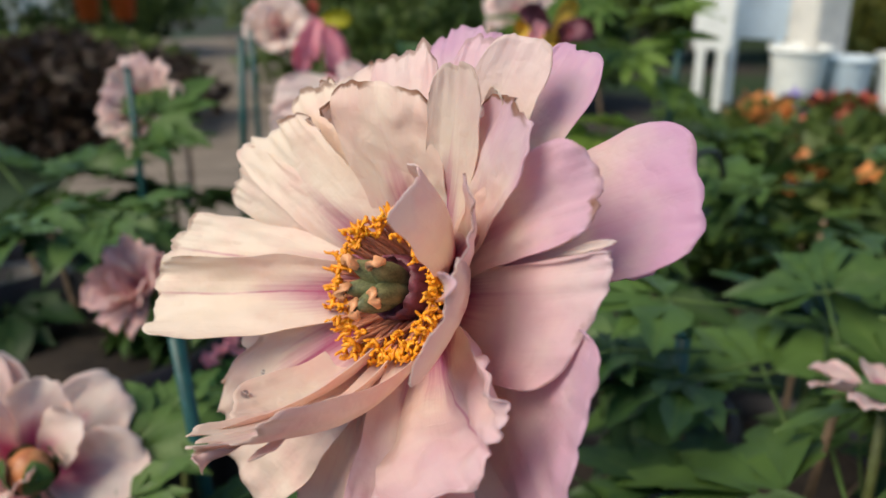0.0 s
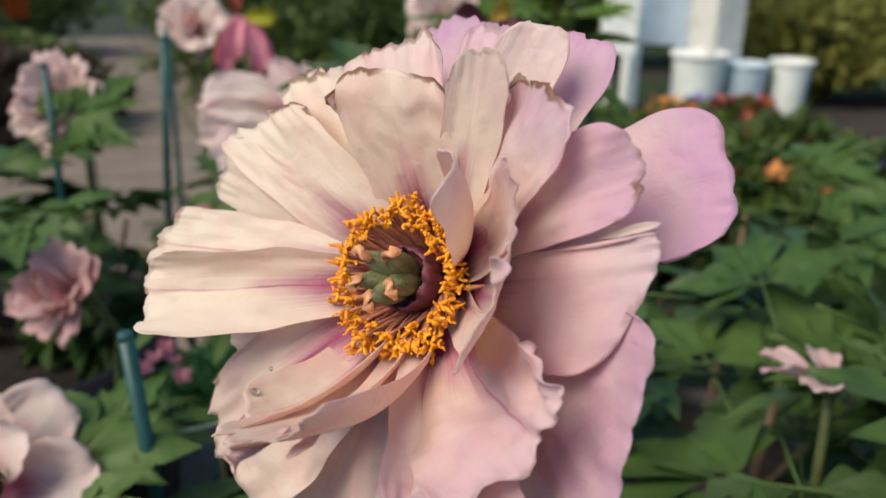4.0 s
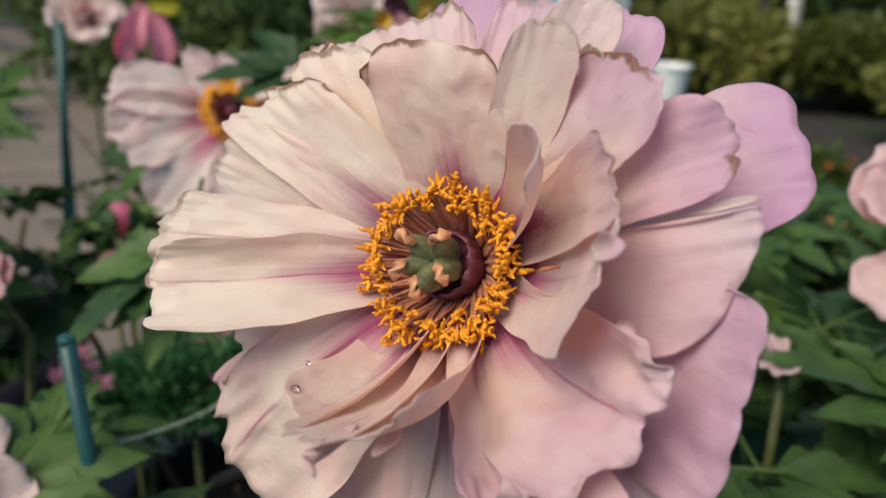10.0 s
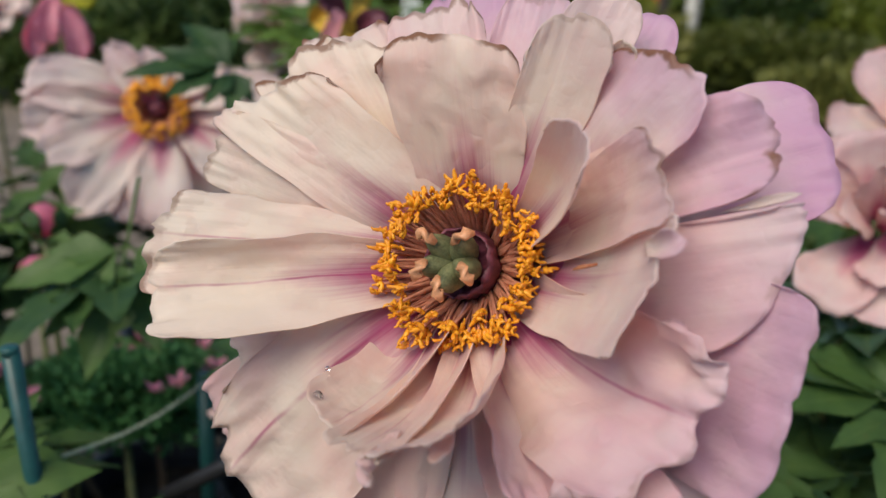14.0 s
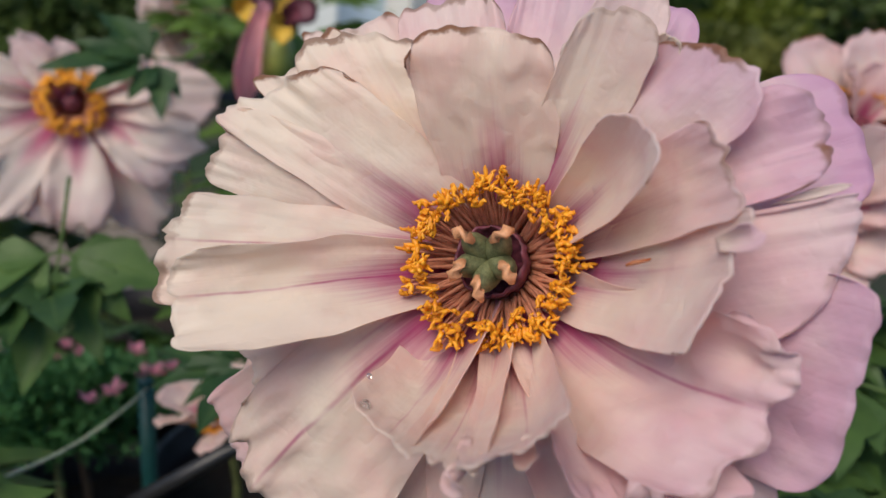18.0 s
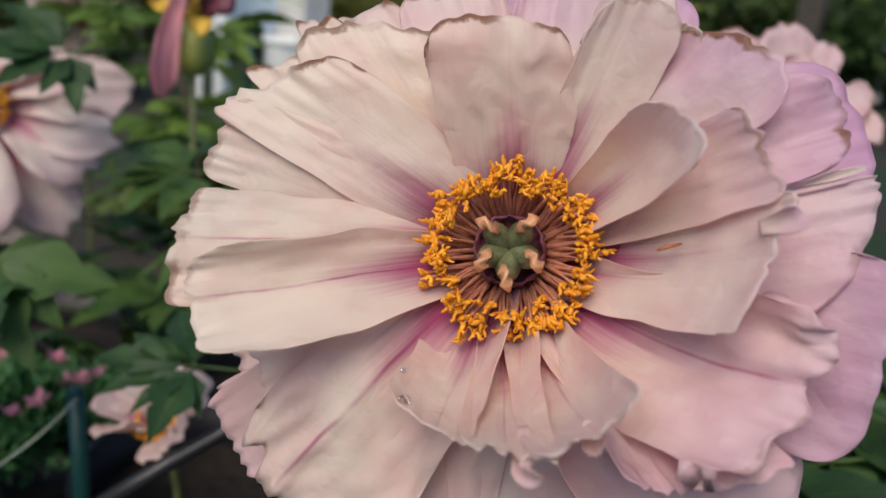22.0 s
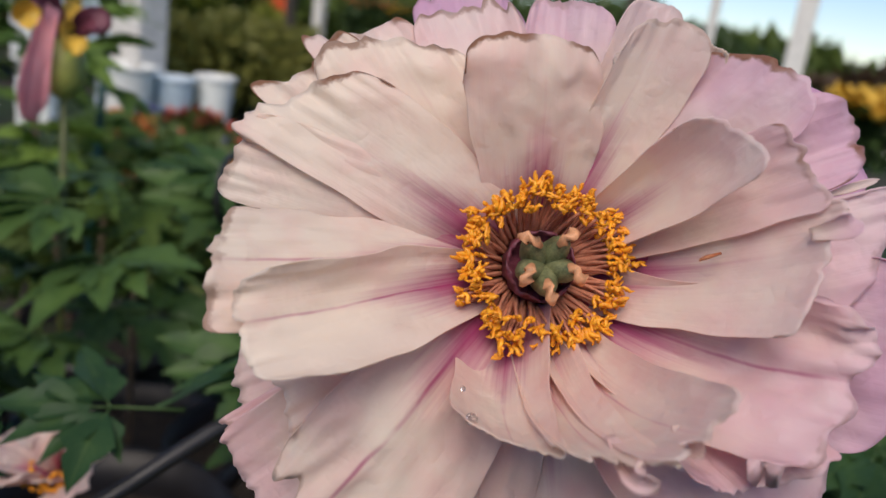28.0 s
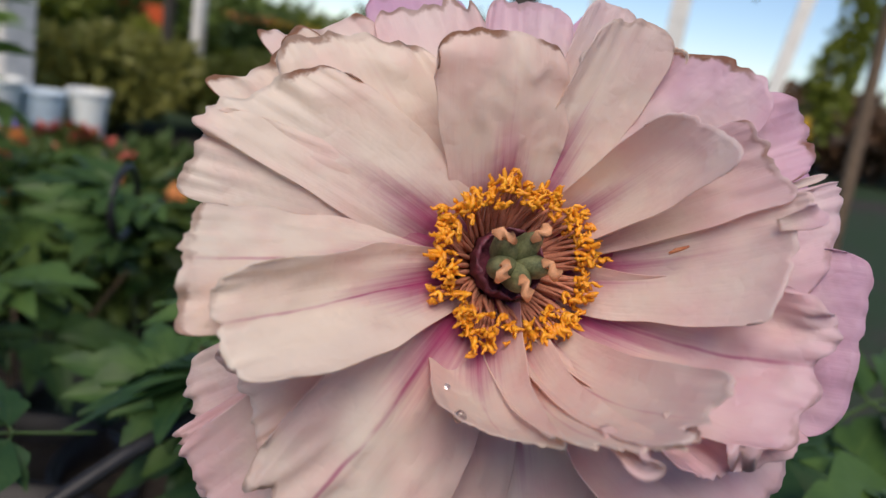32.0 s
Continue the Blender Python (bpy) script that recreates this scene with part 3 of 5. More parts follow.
blade((-60, 63, -29), (-30, 32, -24), (-70, 53, -29), (-40, 64, -24), (0.15, 0.1, 0.9), vc=0.84, claw=0.46, blunt=3.0, ruffle=1.2, notch=0.014, frill=0.7)
# upper back
blade((-25, 74, -23), (-12, 38, -20), (-42, 63, -22), (-10, 68, -20), (0.1, 0.2, 0.6), vc=0.82, ruffle=1.2, notch=0.035)
blade((-27, 89, -50), (-13, 46, -35), (-42, 75, -48), (-4, 76, -46), (0.30, 0.7, 0.3), "lilac outer petal", vc=0.8, ruffle=1.0, notch=0.02)
blade((3, 82, -28), (2, 42, -25), (-10, 68, -26), (16, 68, -18), (0.05, 0.45, 0.3), vc=0.78, ruffle=0.8, notch=0.02)
blade((26, 80, -14), (14, 42, -18), (13, 66, -10), (34, 66, -16), (0.0, 0.2, 0.2), "pale outer petal with a lilac edge", vc=0.78, claw=0.56, ruffle=0.5, frill=0.4, notch=0.01)
blade((31, 83, -32), (16, 43, -27), (16, 70, -30), (42, 64, -29), (0.15, 0.75, 0.3), "lilac outer petal", vc=0.78, ruffle=0.7, notch=0.015)
petal((38, 61, 8), (34, 54, -2), 5, (0.0, 0, 0.1), tipround=0.5, cup=0.6, ruffle=1.2, base=(28, 44, -14), claw=0.2)
# lower left and bottom
blade((-53, -73, -9), (-27, -35, -8), (-22, -80, -10), (-59, -49, -5), (0.30, 0, 0.3, 0.35), vc=0.82, claw=0.42, blunt=3.0, fold=-0.10, ruffle=1.3, notch=0.03)
blade((-74, -68, -30), (-38, -35, -24), (-58, -73, -26), (-76, -50, -24), (0.50, 0.2, 0.3), vc=0.82, claw=0.46, ruffle=0.6, notch=0.018, frill=0.5)
blade((-80, -60, -40), (-42, -32, -31), (-70, -69, -40), (-81, -51, -40), (0.62, 0.2, 0.3), vc=0.84, claw=0.46, ruffle=0.6, notch=0.018, frill=0.5)
blade((-82, -46, -47), (-43, -25, -37), (-75, -56, -44), (-78, -30, -44), (0.5, 0.1, 0.2), vc=0.84, claw=0.46, ruffle=0.6, notch=0.018, frill=0.5)
blade((-66, -42, -17), (-36, -22, -20), (-58, -54, -18), (-72, -28, -13), (0.45, 0.1, 0.3), vc=0.82, claw=0.46, ruffle=0.7, notch=0.018)
petal((-24, -88, -28), (-13, -47, -22), 24, (0.50, 0.1, 0.1), tipround=0.25, cup=0.05)
petal((18, -92, -26), (9, -48, -22), 21, (0.50, 0.1, 0.1), tipround=0.25, cup=0.05)
petal((72, -62, 0), (36, -33, -12), 28, (0.62, 0.3, 0.2), tipround=0.25, cup=0.08)


def stamen_mesh(seed, scale=1.0):
    """A thread with a split, curling orange anther, along +z, about 22 mm."""
    rng = random.Random(seed)
    L = rng.uniform(16.5, 20.5) * scale
    bx, by = rng.uniform(-2.5, 2.5), rng.uniform(-2, 2)
    p = [np.array([bx * (k / 5) ** 2, by * (k / 5) ** 2, L * k / 5]) for k in range(6)]
    vs, fs = tube([q * 0.001 for q in p], [0.0008] * 3 + [0.0005] * 3, 5)
    vs, fs, n1 = list(vs), list(fs), 0
    n1 = len(fs)
    a = p[-1]
    d = np.array([rng.uniform(-1, 1), rng.uniform(-1, 1), rng.uniform(0.2, 1.2)])
    d /= np.linalg.norm(d)
    side = np.cross(d, np.array([rng.uniform(-1, 1), rng.uniform(-1, 1), 0.3]))
    side /= np.linalg.norm(side)
    for sgn in (-1, 1):
        bend = np.array([rng.uniform(-1, 1) for _ in range(3)])
        n = rng.uniform(2.8, 4.6)
        kink = rng.uniform(0.5, 1.1)
        q = [a + side * sgn * 0.3 + d * (n * (u - 0.35)) + side * sgn * 0.8 * u * u + bend * (1.3 * u * u - 0.35 * math.sin(6 * u)) + side * kink * 0.5 * math.sin(9 * u) for u in (0.0, 0.16, 0.34, 0.52, 0.7, 0.88, 1.05)]
        r = [0.0003] + [0.00062 * rng.uniform(0.6, 1.35) for _ in range(4)] + [0.0005 * rng.uniform(0.7, 1.3), 0.0002]
        v2, f2 = tube([x * 0.001 for x in q], r, 6)
        fs += [tuple(i + len(vs) for i in f) for f in f2]
        vs += list(v2)
    me = mesh_of("stamen", vs, fs, None, True, (FILAMENT, ANTHER))
    for i, poly in enumerate(me.polygons):
        poly.material_index = 0 if i < n1 else 1
    return me


STAMENS = [stamen_mesh(40 + k) for k in range(14)]


def stamens(parent, count, rng):
    """A crown of stamens in uneven bunches with small gaps."""
    made = 0
    while made < count:
        a = rng.uniform(0, 6.2832)
        bunch = noise.noise(Vector((math.cos(a) * 3.1, math.sin(a) * 3.1, 2.0))) + 0.5 * noise.noise(Vector((math.cos(a) * 9, math.sin(a) * 9, 7.0)))
        if bunch < -0.42 and rng.random() < 0.8:
            continue
        lean = rng.triangular(22, 49, 41) + 8 * bunch
        r = rng.uniform(8.6, 11.6)
        s = rng.uniform(0.80, 1.04)
        m = Matrix.Rotation(a, 4, "Z") @ Matrix.Translation((r * 0.001, 0, -0.0225)) @ Matrix.Rotation(radians(lean), 4, "Y") @ Matrix.Rotation(rng.uniform(0, 6.28), 4, "Z") @ Matrix.Diagonal((s, s, s, 1))
        put("stamen", STAMENS[made % 14], parent, m)
        made += 1


stamens(hero, 240, random.Random(3))
# disc, carpels and stigmas in the middle
disc_prof = [(0.001, -0.024), (0.0096, -0.024), (0.0100, -0.019), (0.0098, -0.0135), (0.0093, -0.0105), (0.0088, -0.0115), (0.0085, -0.015), (0.001, -0.015)]
disc = lathe("floral_disc", disc_prof, DISC, 72)
for vtx in disc.vertices:
    vtx.co *= 1 + 0.13 * noise.noise(vtx.co * 420) + 0.06 * noise.noise(vtx.co * 1100)
put("floral_disc", disc, hero, None, "purplish crinkled disc round the carpels")


def carpel_mesh():
    prof = [(0.0008, -0.017), (0.0038, -0.013), (0.0047, -0.008), (0.0042, -0.003), (0.0027, 0.0006), (0.0014, 0.0026), (0.0002, 0.0030)]
    return lathe("carpel", prof, CARPEL, 14)


CARPELM = carpel_mesh()
stig = [(-0.0022, 0, 0.0006), (-0.0008, 0, 0.0024), (0.0016, 0.0004, 0.0030), (0.0042, 0.0002, 0.0016)]
STIGM = tube_mesh("stigma", stig, [0.0008, 0.0016, 0.0019, 0.0007], STIGMA, 7)
for k, (a, rr) in enumerate(((60, 6.0), (140, 6.0), (208, 6.0), (275, 6.0), (345, 5.9))):
    m = Matrix.Rotation(radians(a), 4, "Z") @ Matrix.Translation((rr * 0.001, 0, -0.002)) @ Matrix.Rotation(radians(17), 4, "Y") @ Matrix.Diagonal((0.94, 0.80, 1.12, 1))
    c = put("carpel", CARPELM, hero, m)
    put("stigma", STIGM, c, Matrix.Rotation(random.uniform(-0.9, 0.9), 4, "Z") @ Matrix.Rotation(random.uniform(-0.25, 0.25), 4, "X") @ Matrix.Translation((0, 0, 0.0012)) @ Matrix.Diagonal((1.08, 1.25, 1.0, 1)), "salmon stigma")
# receptacle, sepals and stem behind
put("receptacle", lathe("receptacle", [(0.001, -0.021), (0.012, -0.022), (0.013, -0.027), (0.008, -0.034), (0.005, -0.040), (0.001, -0.040)], STEM, 20), hero)
inv = FLOWER.inverted()


def stem_points(pts):
    return [np.array(inv @ Vector(p)) for p in pts]


back = CENTRE - AXIS * 0.037
put("flower_stem", tube_mesh("flower_stem", stem_points([back, back - AXIS * 0.03 + Vector((0, 0, -0.008)), back - AXIS * 0.055 + Vector((0, 0, -0.05)), (0.050, 0.300, 0.66), (0.056, 0.312, 0.45), (0.05, 0.33, 0.02)]), [0.0036, 0.0036, 0.0038, 0.0042, 0.005, 0.007], STEM, 10), hero)
for k in range(5):
    a = k * 1.2566
    me = petal_mesh("sepal", (6 * math.cos(a), 6 * math.sin(a), -31), (17 * math.cos(a), 17 * math.sin(a), -30), (27 * math.cos(a), 27 * math.sin(a), -34), 8, seed=70 + k, ruffle=0.5)
    me.materials[0] = LEAF
    put("sepal", me, hero, None, "green sepal")

# dew on the lower petals and an anther that fell on a petal
for (p, r) in (((-18.4, -40.3, 18.2), 1.5), ((-20.5, -34.0, 12.0), 0.7)):
    me = lathe("drop", [(0.0001, -0.0004), (r * 0.001, 0), (r * 0.00092, r * 0.0005), (r * 0.0006, r * 0.00085), (0.0001, r * 0.001)], GLASSY, 16)
    dew = thing("dew_drop", "clear round water drop on a petal", "water drop", FLOWER @ Matrix.Translation(Vector(p) * 0.001), "dew drops")
    put("bead", me, dew)
fallen = thing("fallen_anther", "dry orange anther fallen on a petal", "anther", FLOWER @ Matrix.Translation((0.0385, 0.0054, 0.0090)))
put("husk", tube_mesh("husk", [(-0.0025, -0.0012, 0), (-0.0008, -0.0002, 0.0006), (0.0008, 0.0004, 0.0005), (0.003, 0.0013, 0.0002)], [0.0003, 0.0006, 0.0005, 0.0003], BUDRED, 6), fallen)

# ---- other peony blooms ----
BLOOM_PETALS = []
for k in range(8):
    L, W = (62, 21) if k < 5 else (46, 15)
    BLOOM_PETALS.append(petal_mesh("petal", (6, 0, -18), (L * 0.55, random.uniform(-3, 3), -12 + 6 * (k % 3)), (L, random.uniform(-5, 5), -6 + 9 * (k % 3)), W, seed=100 + k, tipround=0.25, cup=0.15, ruffle=1.8, notch=0.05, nu=13, nv=15))
    BLOOM_PETALS[-1].materials[0] = PALE


NARROW = []
for k in range(5):
    me = petal_mesh("petal", (6, 0, -18), (34, random.uniform(-3, 3), -6 - 2 * (k % 3)), (66, random.uniform(-6, 6), -8 + 5 * (k % 3)), 16.0 - 1.5 * (k % 2), seed=130 + k, tipround=0.24, blunt=2.3, cup=0.10, ruffle=2.4, notch=0.06, nu=15, nv=17)
    me.materials[0] = PALE
    NARROW.append(me)


def ring_mesh():
    vs, fs, n1 = [], [], 0
    rng = random.Random(5)
    heads = []
    for k in range(120):
        a, lean = k * 2.39996, rng.uniform(0.35, 0.95)
        d = np.array([math.cos(a) * math.sin(lean), math.sin(a) * math.sin(lean), math.cos(lean)])
        b = np.array([math.cos(a) * 8, math.sin(a) * 8, -18.0])
        v, f = tube([(b + d * L) * 0.001 for L in (0, 11, 22)], [0.0006] * 3, 4)
        fs += [tuple(i + len(vs) for i in q) for q in f]
        vs += v
        heads.append(b + d * 23)
    n1 = len(fs)
    for h in heads:
        w = np.array([rng.uniform(-2.4, 2.4) for _ in range(3)])
        v, f = tube([(h - w) * 0.001, h * 0.001, (h + w) * 0.001], [0.0012, 0.0022, 0.0012], 5)
        fs += [tuple(i + len(vs) for i in q) for q in f]
        vs += v
    me = mesh_of("stamen_ring", vs, fs, None, True, (FILAMENT, ANTHER))
    for i, p in enumerate(me.polygons):
        p.material_index = 0 if i < n1 else 1
    return me


RING = ring_mesh()
HEART = lathe("seed_heart", [(0.001, -0.018), (0.008, -0.018), (0.008, -0.012), (0.006, -0.007), (0.001, -0.005)], DISC, 14)
BLOOM_BACK = lathe("bloom_base", [(0.001, -0.016), (0.012, -0.018), (0.010, -0.024), (0.004, -0.032), (0.0005, -0.032)], STEM, 12)


def bloom(place, facing, size, petals, tint, label, foot, seed, opened=1.0, ring=True, group="peony blooms behind", inner_from=0.6, pick=None, top=1.0):
    """A smaller peony bloom with a stem down to its foot. opened: 1 flat, 0.4 half closed; top: size of its upper petals."""
    f = Vector(facing).normalized()
    r = Vector((0, 0, 1)).cross(f).normalized()
    u = f.cross(r)
    M = Matrix(((r.x, u.x, f.x, place[0]), (r.y, u.y, f.y, place[1]), (r.z, u.z, f.z, place[2]), (0, 0, 0, 1)))
    ob = thing("peony_bloom", label, "flower", M, group)
    rng = random.Random(seed)
    for k in range(petals):
        inner = k >= petals * inner_from
        me = pick[rng.randrange(len(pick))] if pick else BLOOM_PETALS[rng.randrange(5, 8) if inner else rng.randrange(0, 5)]
        lift = (1 - opened) * 55 + (rng.uniform(8, 38) if inner else rng.uniform(-12, 12))
        s = size * rng.uniform(0.86, 1.12)
        turn = k * 2.39996 + rng.uniform(-0.2, 0.2)
        s *= top + (1 - top) * min(1.0, max(0.0, 1.15 - 1.5 * math.sin(turn)))
        m = Matrix.Rotation(turn, 4, "Z") @ Matrix.Translation((0, 0, -0.018 * size)) @ Matrix.Rotation(radians(-lift), 4, "Y") @ Matrix.Rotation(radians(rng.uniform(-20, 20)), 4, "X") @ Matrix.Translation((0, 0, 0.018 * size)) @ Matrix.Diagonal((s, s, s, 1))
        put("petal", me, ob, m, "", tuple(max(0, min(1, c + rng.uniform(-0.15, 0.15))) for c in tint))
    sc = Matrix.Diagonal((size, size, size, 1))
    put("bloom_base", BLOOM_BACK, ob, sc)
    if ring:
        rs = min(size, 1.25)
        tagged(put("stamen_ring", RING, ob, Matrix.Diagonal((rs, rs, rs, 1))), "orange ring of stamens", kind="stuff")
        put("seed_heart", HEART, ob, Matrix.Diagonal((rs, rs, rs, 1)))
    if foot is not None:
        iv = M.inverted()
        p = Vector(place)
        b0 = p - f * 0.028 * size
        pts = [b0, b0 - f * 0.03 * size + Vector((0, 0, -0.03)), (b0 + Vector(foot)) / 2 + Vector((0.01, 0.0, 0)), Vector(foot)]
        put("flower_stem", tube_mesh("flower_stem", [np.array(iv @ q) for q in pts], [0.003, 0.0032, 0.004, 0.005], STEM, 7), ob)
    return ob


bloom((-0.073, 0.955, 0.762), (-0.10, -0.93, 0.25), 2.1, 17, (0.04, 0.25, 0.1), "open pale pink peony bloom with an orange stamen ring", (-0.02, 1.0, 0.02), 11, 1.0, True, "peony blooms behind", 1.0, NARROW, 0.5)
bloom((-0.371, 1.034, 0.765), (-0.15, -0.88, 0.45), 0.92, 34, (0.30, 0.15, 0.1), "double pink peony bloom leaning on a green stake", (-0.36, 1.10, 0.02), 12, 0.85, False, "peony blooms behind", 0.45, NARROW)
bloom((-0.315, 1.638, 0.805), (0.1, -0.8, 0.5), 1.0, 26, (0.05, 0.1, 0.3), "pale double peony bloom on a thin stem", (-0.3, 1.66, 0.02), 13, 0.85, False)
bloom((0.150, 1.57, 0.800), (-0.1, -0.9, 0.3), 1.5, 26, (0.10, 0.15, 0.2), "pale pink peony bloom behind a spent one", (0.16, 1.62, 0.02), 14, 0.85, False)
bloom((0.335, 0.405, 0.800), (-0.5, -0.55, 0.35), 1.05, 16, (0.55, 0.25, 0.1), "large pink peony bloom with loose petals", (0.33, 0.43, 0.02), 16, 0.75, False)
bloom((0.433, 0.461, 0.845), (-0.5, -0.55, 0.55), 1.2, 13, (0.45, 0.3, 0.9), "faded pink peony bloom with brown rims", (0.43, 0.50, 0.02), 17, 0.72)
bloom((-0.250, 0.425, 0.664), (0.15, -0.60, 0.75), 1.2, 13, (0.30, 0.0, 0.1), "half-open pink peony bloom with a red bud beside it", (-0.26, 0.42, 0.02), 18, 0.82, False)
bloom((-0.262, 0.665, 0.672), (-0.35, -0.45, 0.25), 0.80, 20, (0.95, 0.1, 0.2), "drooping dusky pink peony bloom", (-0.29, 0.68, 0.02), 19, 0.5, False, "peony blooms behind", 0.6, NARROW)
bloom((0.245, 0.41, 0.722), (0.05, 0.22, 1.0), 0.6, 6, (0.7, 0.1, 0.1), "shallow pink peony bloom nearly bare of petals", (0.26, 0.43, 0.02), 20, 1.0, False, "peony blooms behind", 0.85)
bloom((-0.011, 0.585, 0.612), (-0.35, -0.1, 0.9), 0.75, 13, (0.35, 0.0, 0.2), "low pink peony bloom below the leaves", (0.0, 0.60, 0.02), 21, 0.75)


def hanging_petal(parent, root, tipv, half, tint, seed, bend=(0.0, 0.0, 0.0), mat=None):
    """A limp petal hanging from root to tip, in metres of the parent."""
    a, b = np.array(root) * 1000, np.array(tipv) * 1000
    me = petal_mesh("limp_petal", a, (a + b) / 2 + np.array(bend) * 1000, b, half, seed=seed, facing=(0.1, -1, 0.2), cup=0.5, ruffle=2.2, claw=0.5, start=0.75, nu=13, nv=17)
    if mat is not None:
        me.materials[0] = mat
    return put("limp_petal", me, parent, None, "", tint)


# a spent bloom: seed pod, dark and golden remains, one long pink petal hanging
spent = thing("spent_bloom", "spent peony bloom with a hanging pink petal and green seed pod", "flower", pose(0.115, 0.895, 0.0))
put("seed_pod", lathe("seed_pod", [(0.001, 0.792), (0.012, 0.798), (0.019, 0.812), (0.018, 0.83), (0.010, 0.848), (0.001, 0.853)], FRUIT, 16), spent)
put("flower_stem", tube_mesh("flower_stem", [(0.0, 0.0, 0.795), (0.012, 0.03, 0.6), (0.02, 0.05, 0.02)], [0.003, 0.004, 0.006], STEM, 7), spent)
hanging_petal(spent, (-0.014, -0.01, 0.875), (-0.030, 0.0, 0.772), 13, (0.2, 0.0, 0.0), 301, (-0.010, -0.012, 0.0), MAGENTA)
for k in range(7):
    a = k * 0.9
    hanging_petal(spent, (0.004 * math.cos(a), 0.004 * math.sin(a), 0.848), (0.040 * math.cos(a), 0.040 * math.sin(a), 0.858 + 0.026 * math.sin(k * 2.1)), 13, (1, 0, 1), 310 + k, (0, 0, 0.012), GOLD if k % 2 else MAROON)
# a limp deep pink bloom with a yellow leaf beside it
limp = thing("limp_bloom", "limp deep pink peony bloom beside a yellow leaf", "flower", pose(-0.185, 1.30, 0.0))
put("flower_stem", tube_mesh("flower_stem", [(0, 0, 0.84), (0.01, 0.02, 0.6), (0, 0.03, 0.02)], [0.003, 0.004, 0.006], STEM, 7), limp)
for k in range(5):
    a = k * 1.3 + 0.4
    hanging_petal(limp, (0.004 * math.cos(a), 0.004 * math.sin(a), 0.845), (0.030 * math.cos(a), 0.022 * math.sin(a), 0.765 + 0.02 * (k % 2)), 15, (0.4, 0.4, 0.1), 330 + k, (0.008 * math.cos(a), 0.008 * math.sin(a), 0.0), MAGENTA)
hanging_petal(limp, (-0.006, -0.006, 0.85), (-0.012, -0.012, 0.872), 10, (1, 0, 1), 337, (0, 0, 0), REDB)
hanging_petal(limp, (0.006, -0.01, 0.842), (0.048, -0.015, 0.838), 13, (1, 0, 0), 338, (0, 0, 0.006), YELLOWLEAF)


def bud(x, y, z, r, mat, label, seed, foot=True):
    """A round bud with green sepals on a stem."""
    ob = thing("peony_bud", label, "bud", pose(x, y, z), "peony buds")
    put("ball", lathe("ball", [(0.0005, -r), (r * 0.7, -r * 0.8), (r, -r * 0.1), (r * 0.85, r * 0.55), (r * 0.4, r * 0.95), (0.0005, r * 1.02)], mat, 16), ob)
    for k in range(4):
        a = k * 1.57 + seed
        c, s2 = math.cos(a) * r * 1000, math.sin(a) * r * 1000
        me = petal_mesh("sepal", (0.2 * c, 0.2 * s2, -r * 950), (1.05 * c, 1.05 * s2, -r * 300), (0.9 * c, 0.9 * s2, r * 900), r * 650, seed=seed + k, facing=(0, 0, 1.0), claw=0.5, ruffle=0.6, nu=9, nv=9)
        me.materials[0] = LEAF
        put("sepal", me, ob)
    put("flower_stem", tube_mesh("flower_stem", [(0, 0, -r * 0.9), (0.01, 0.012, -z * 0.4), (0.0, 0.02, -z + 0.02)], [0.0028, 0.0034, 0.005], STEM, 7), ob)


bud(-0.235, 0.405, 0.668, 0.013, BUDRED, "red and yellow peony bud between green sepals", 351)
bud(-0.172, 0.788, 0.694, 0.015, MAGENTA, "small pink peony bud", 356)
bud(-0.180, 0.778, 0.650, 0.015, MAGENTA, "small pink peony bud", 361)
bud(-0.150, 1.12, 0.775, 0.014, MAGENTA, "small pink peony bud", 366)


# ---- peony leaves and plants ----
def lobe(L, W, seed, droop):
    """One pointed leaf lobe along +x with a tooth on each side, keeled and drooping."""
    nu, nv = 5, 15
    V, S = np.meshgrid(np.linspace(0, 1, nv), np.linspace(-1, 1, nu), indexing="ij")
    rng = np.random.RandomState(seed)
    w = np.where(V < 0.42, (np.clip(V, 0.02, 1) / 0.42) ** 0.75, np.clip((1 - V) / 0.58, 0, 1) ** 0.95)
    tooth = np.where(S < 0, rng.uniform(0.52, 0.66), rng.uniform(0.52, 0.66))
    w = W * w * (1 - 0.34 * np.exp(-((V - tooth) / 0.055) ** 2)) + 0.0003
    x = V * L
    y = S * w + 0.10 * L * rng.uniform(-1, 1) * V ** 2
    z = np.abs(S) * w * 0.30 - droop * L * V ** 2 + 0.02 * L * np.sin(5 * V + S * 2 + seed)
    return np.stack([x, y, z], 2), np.stack([S * 0.5 + 0.5, V], 2)


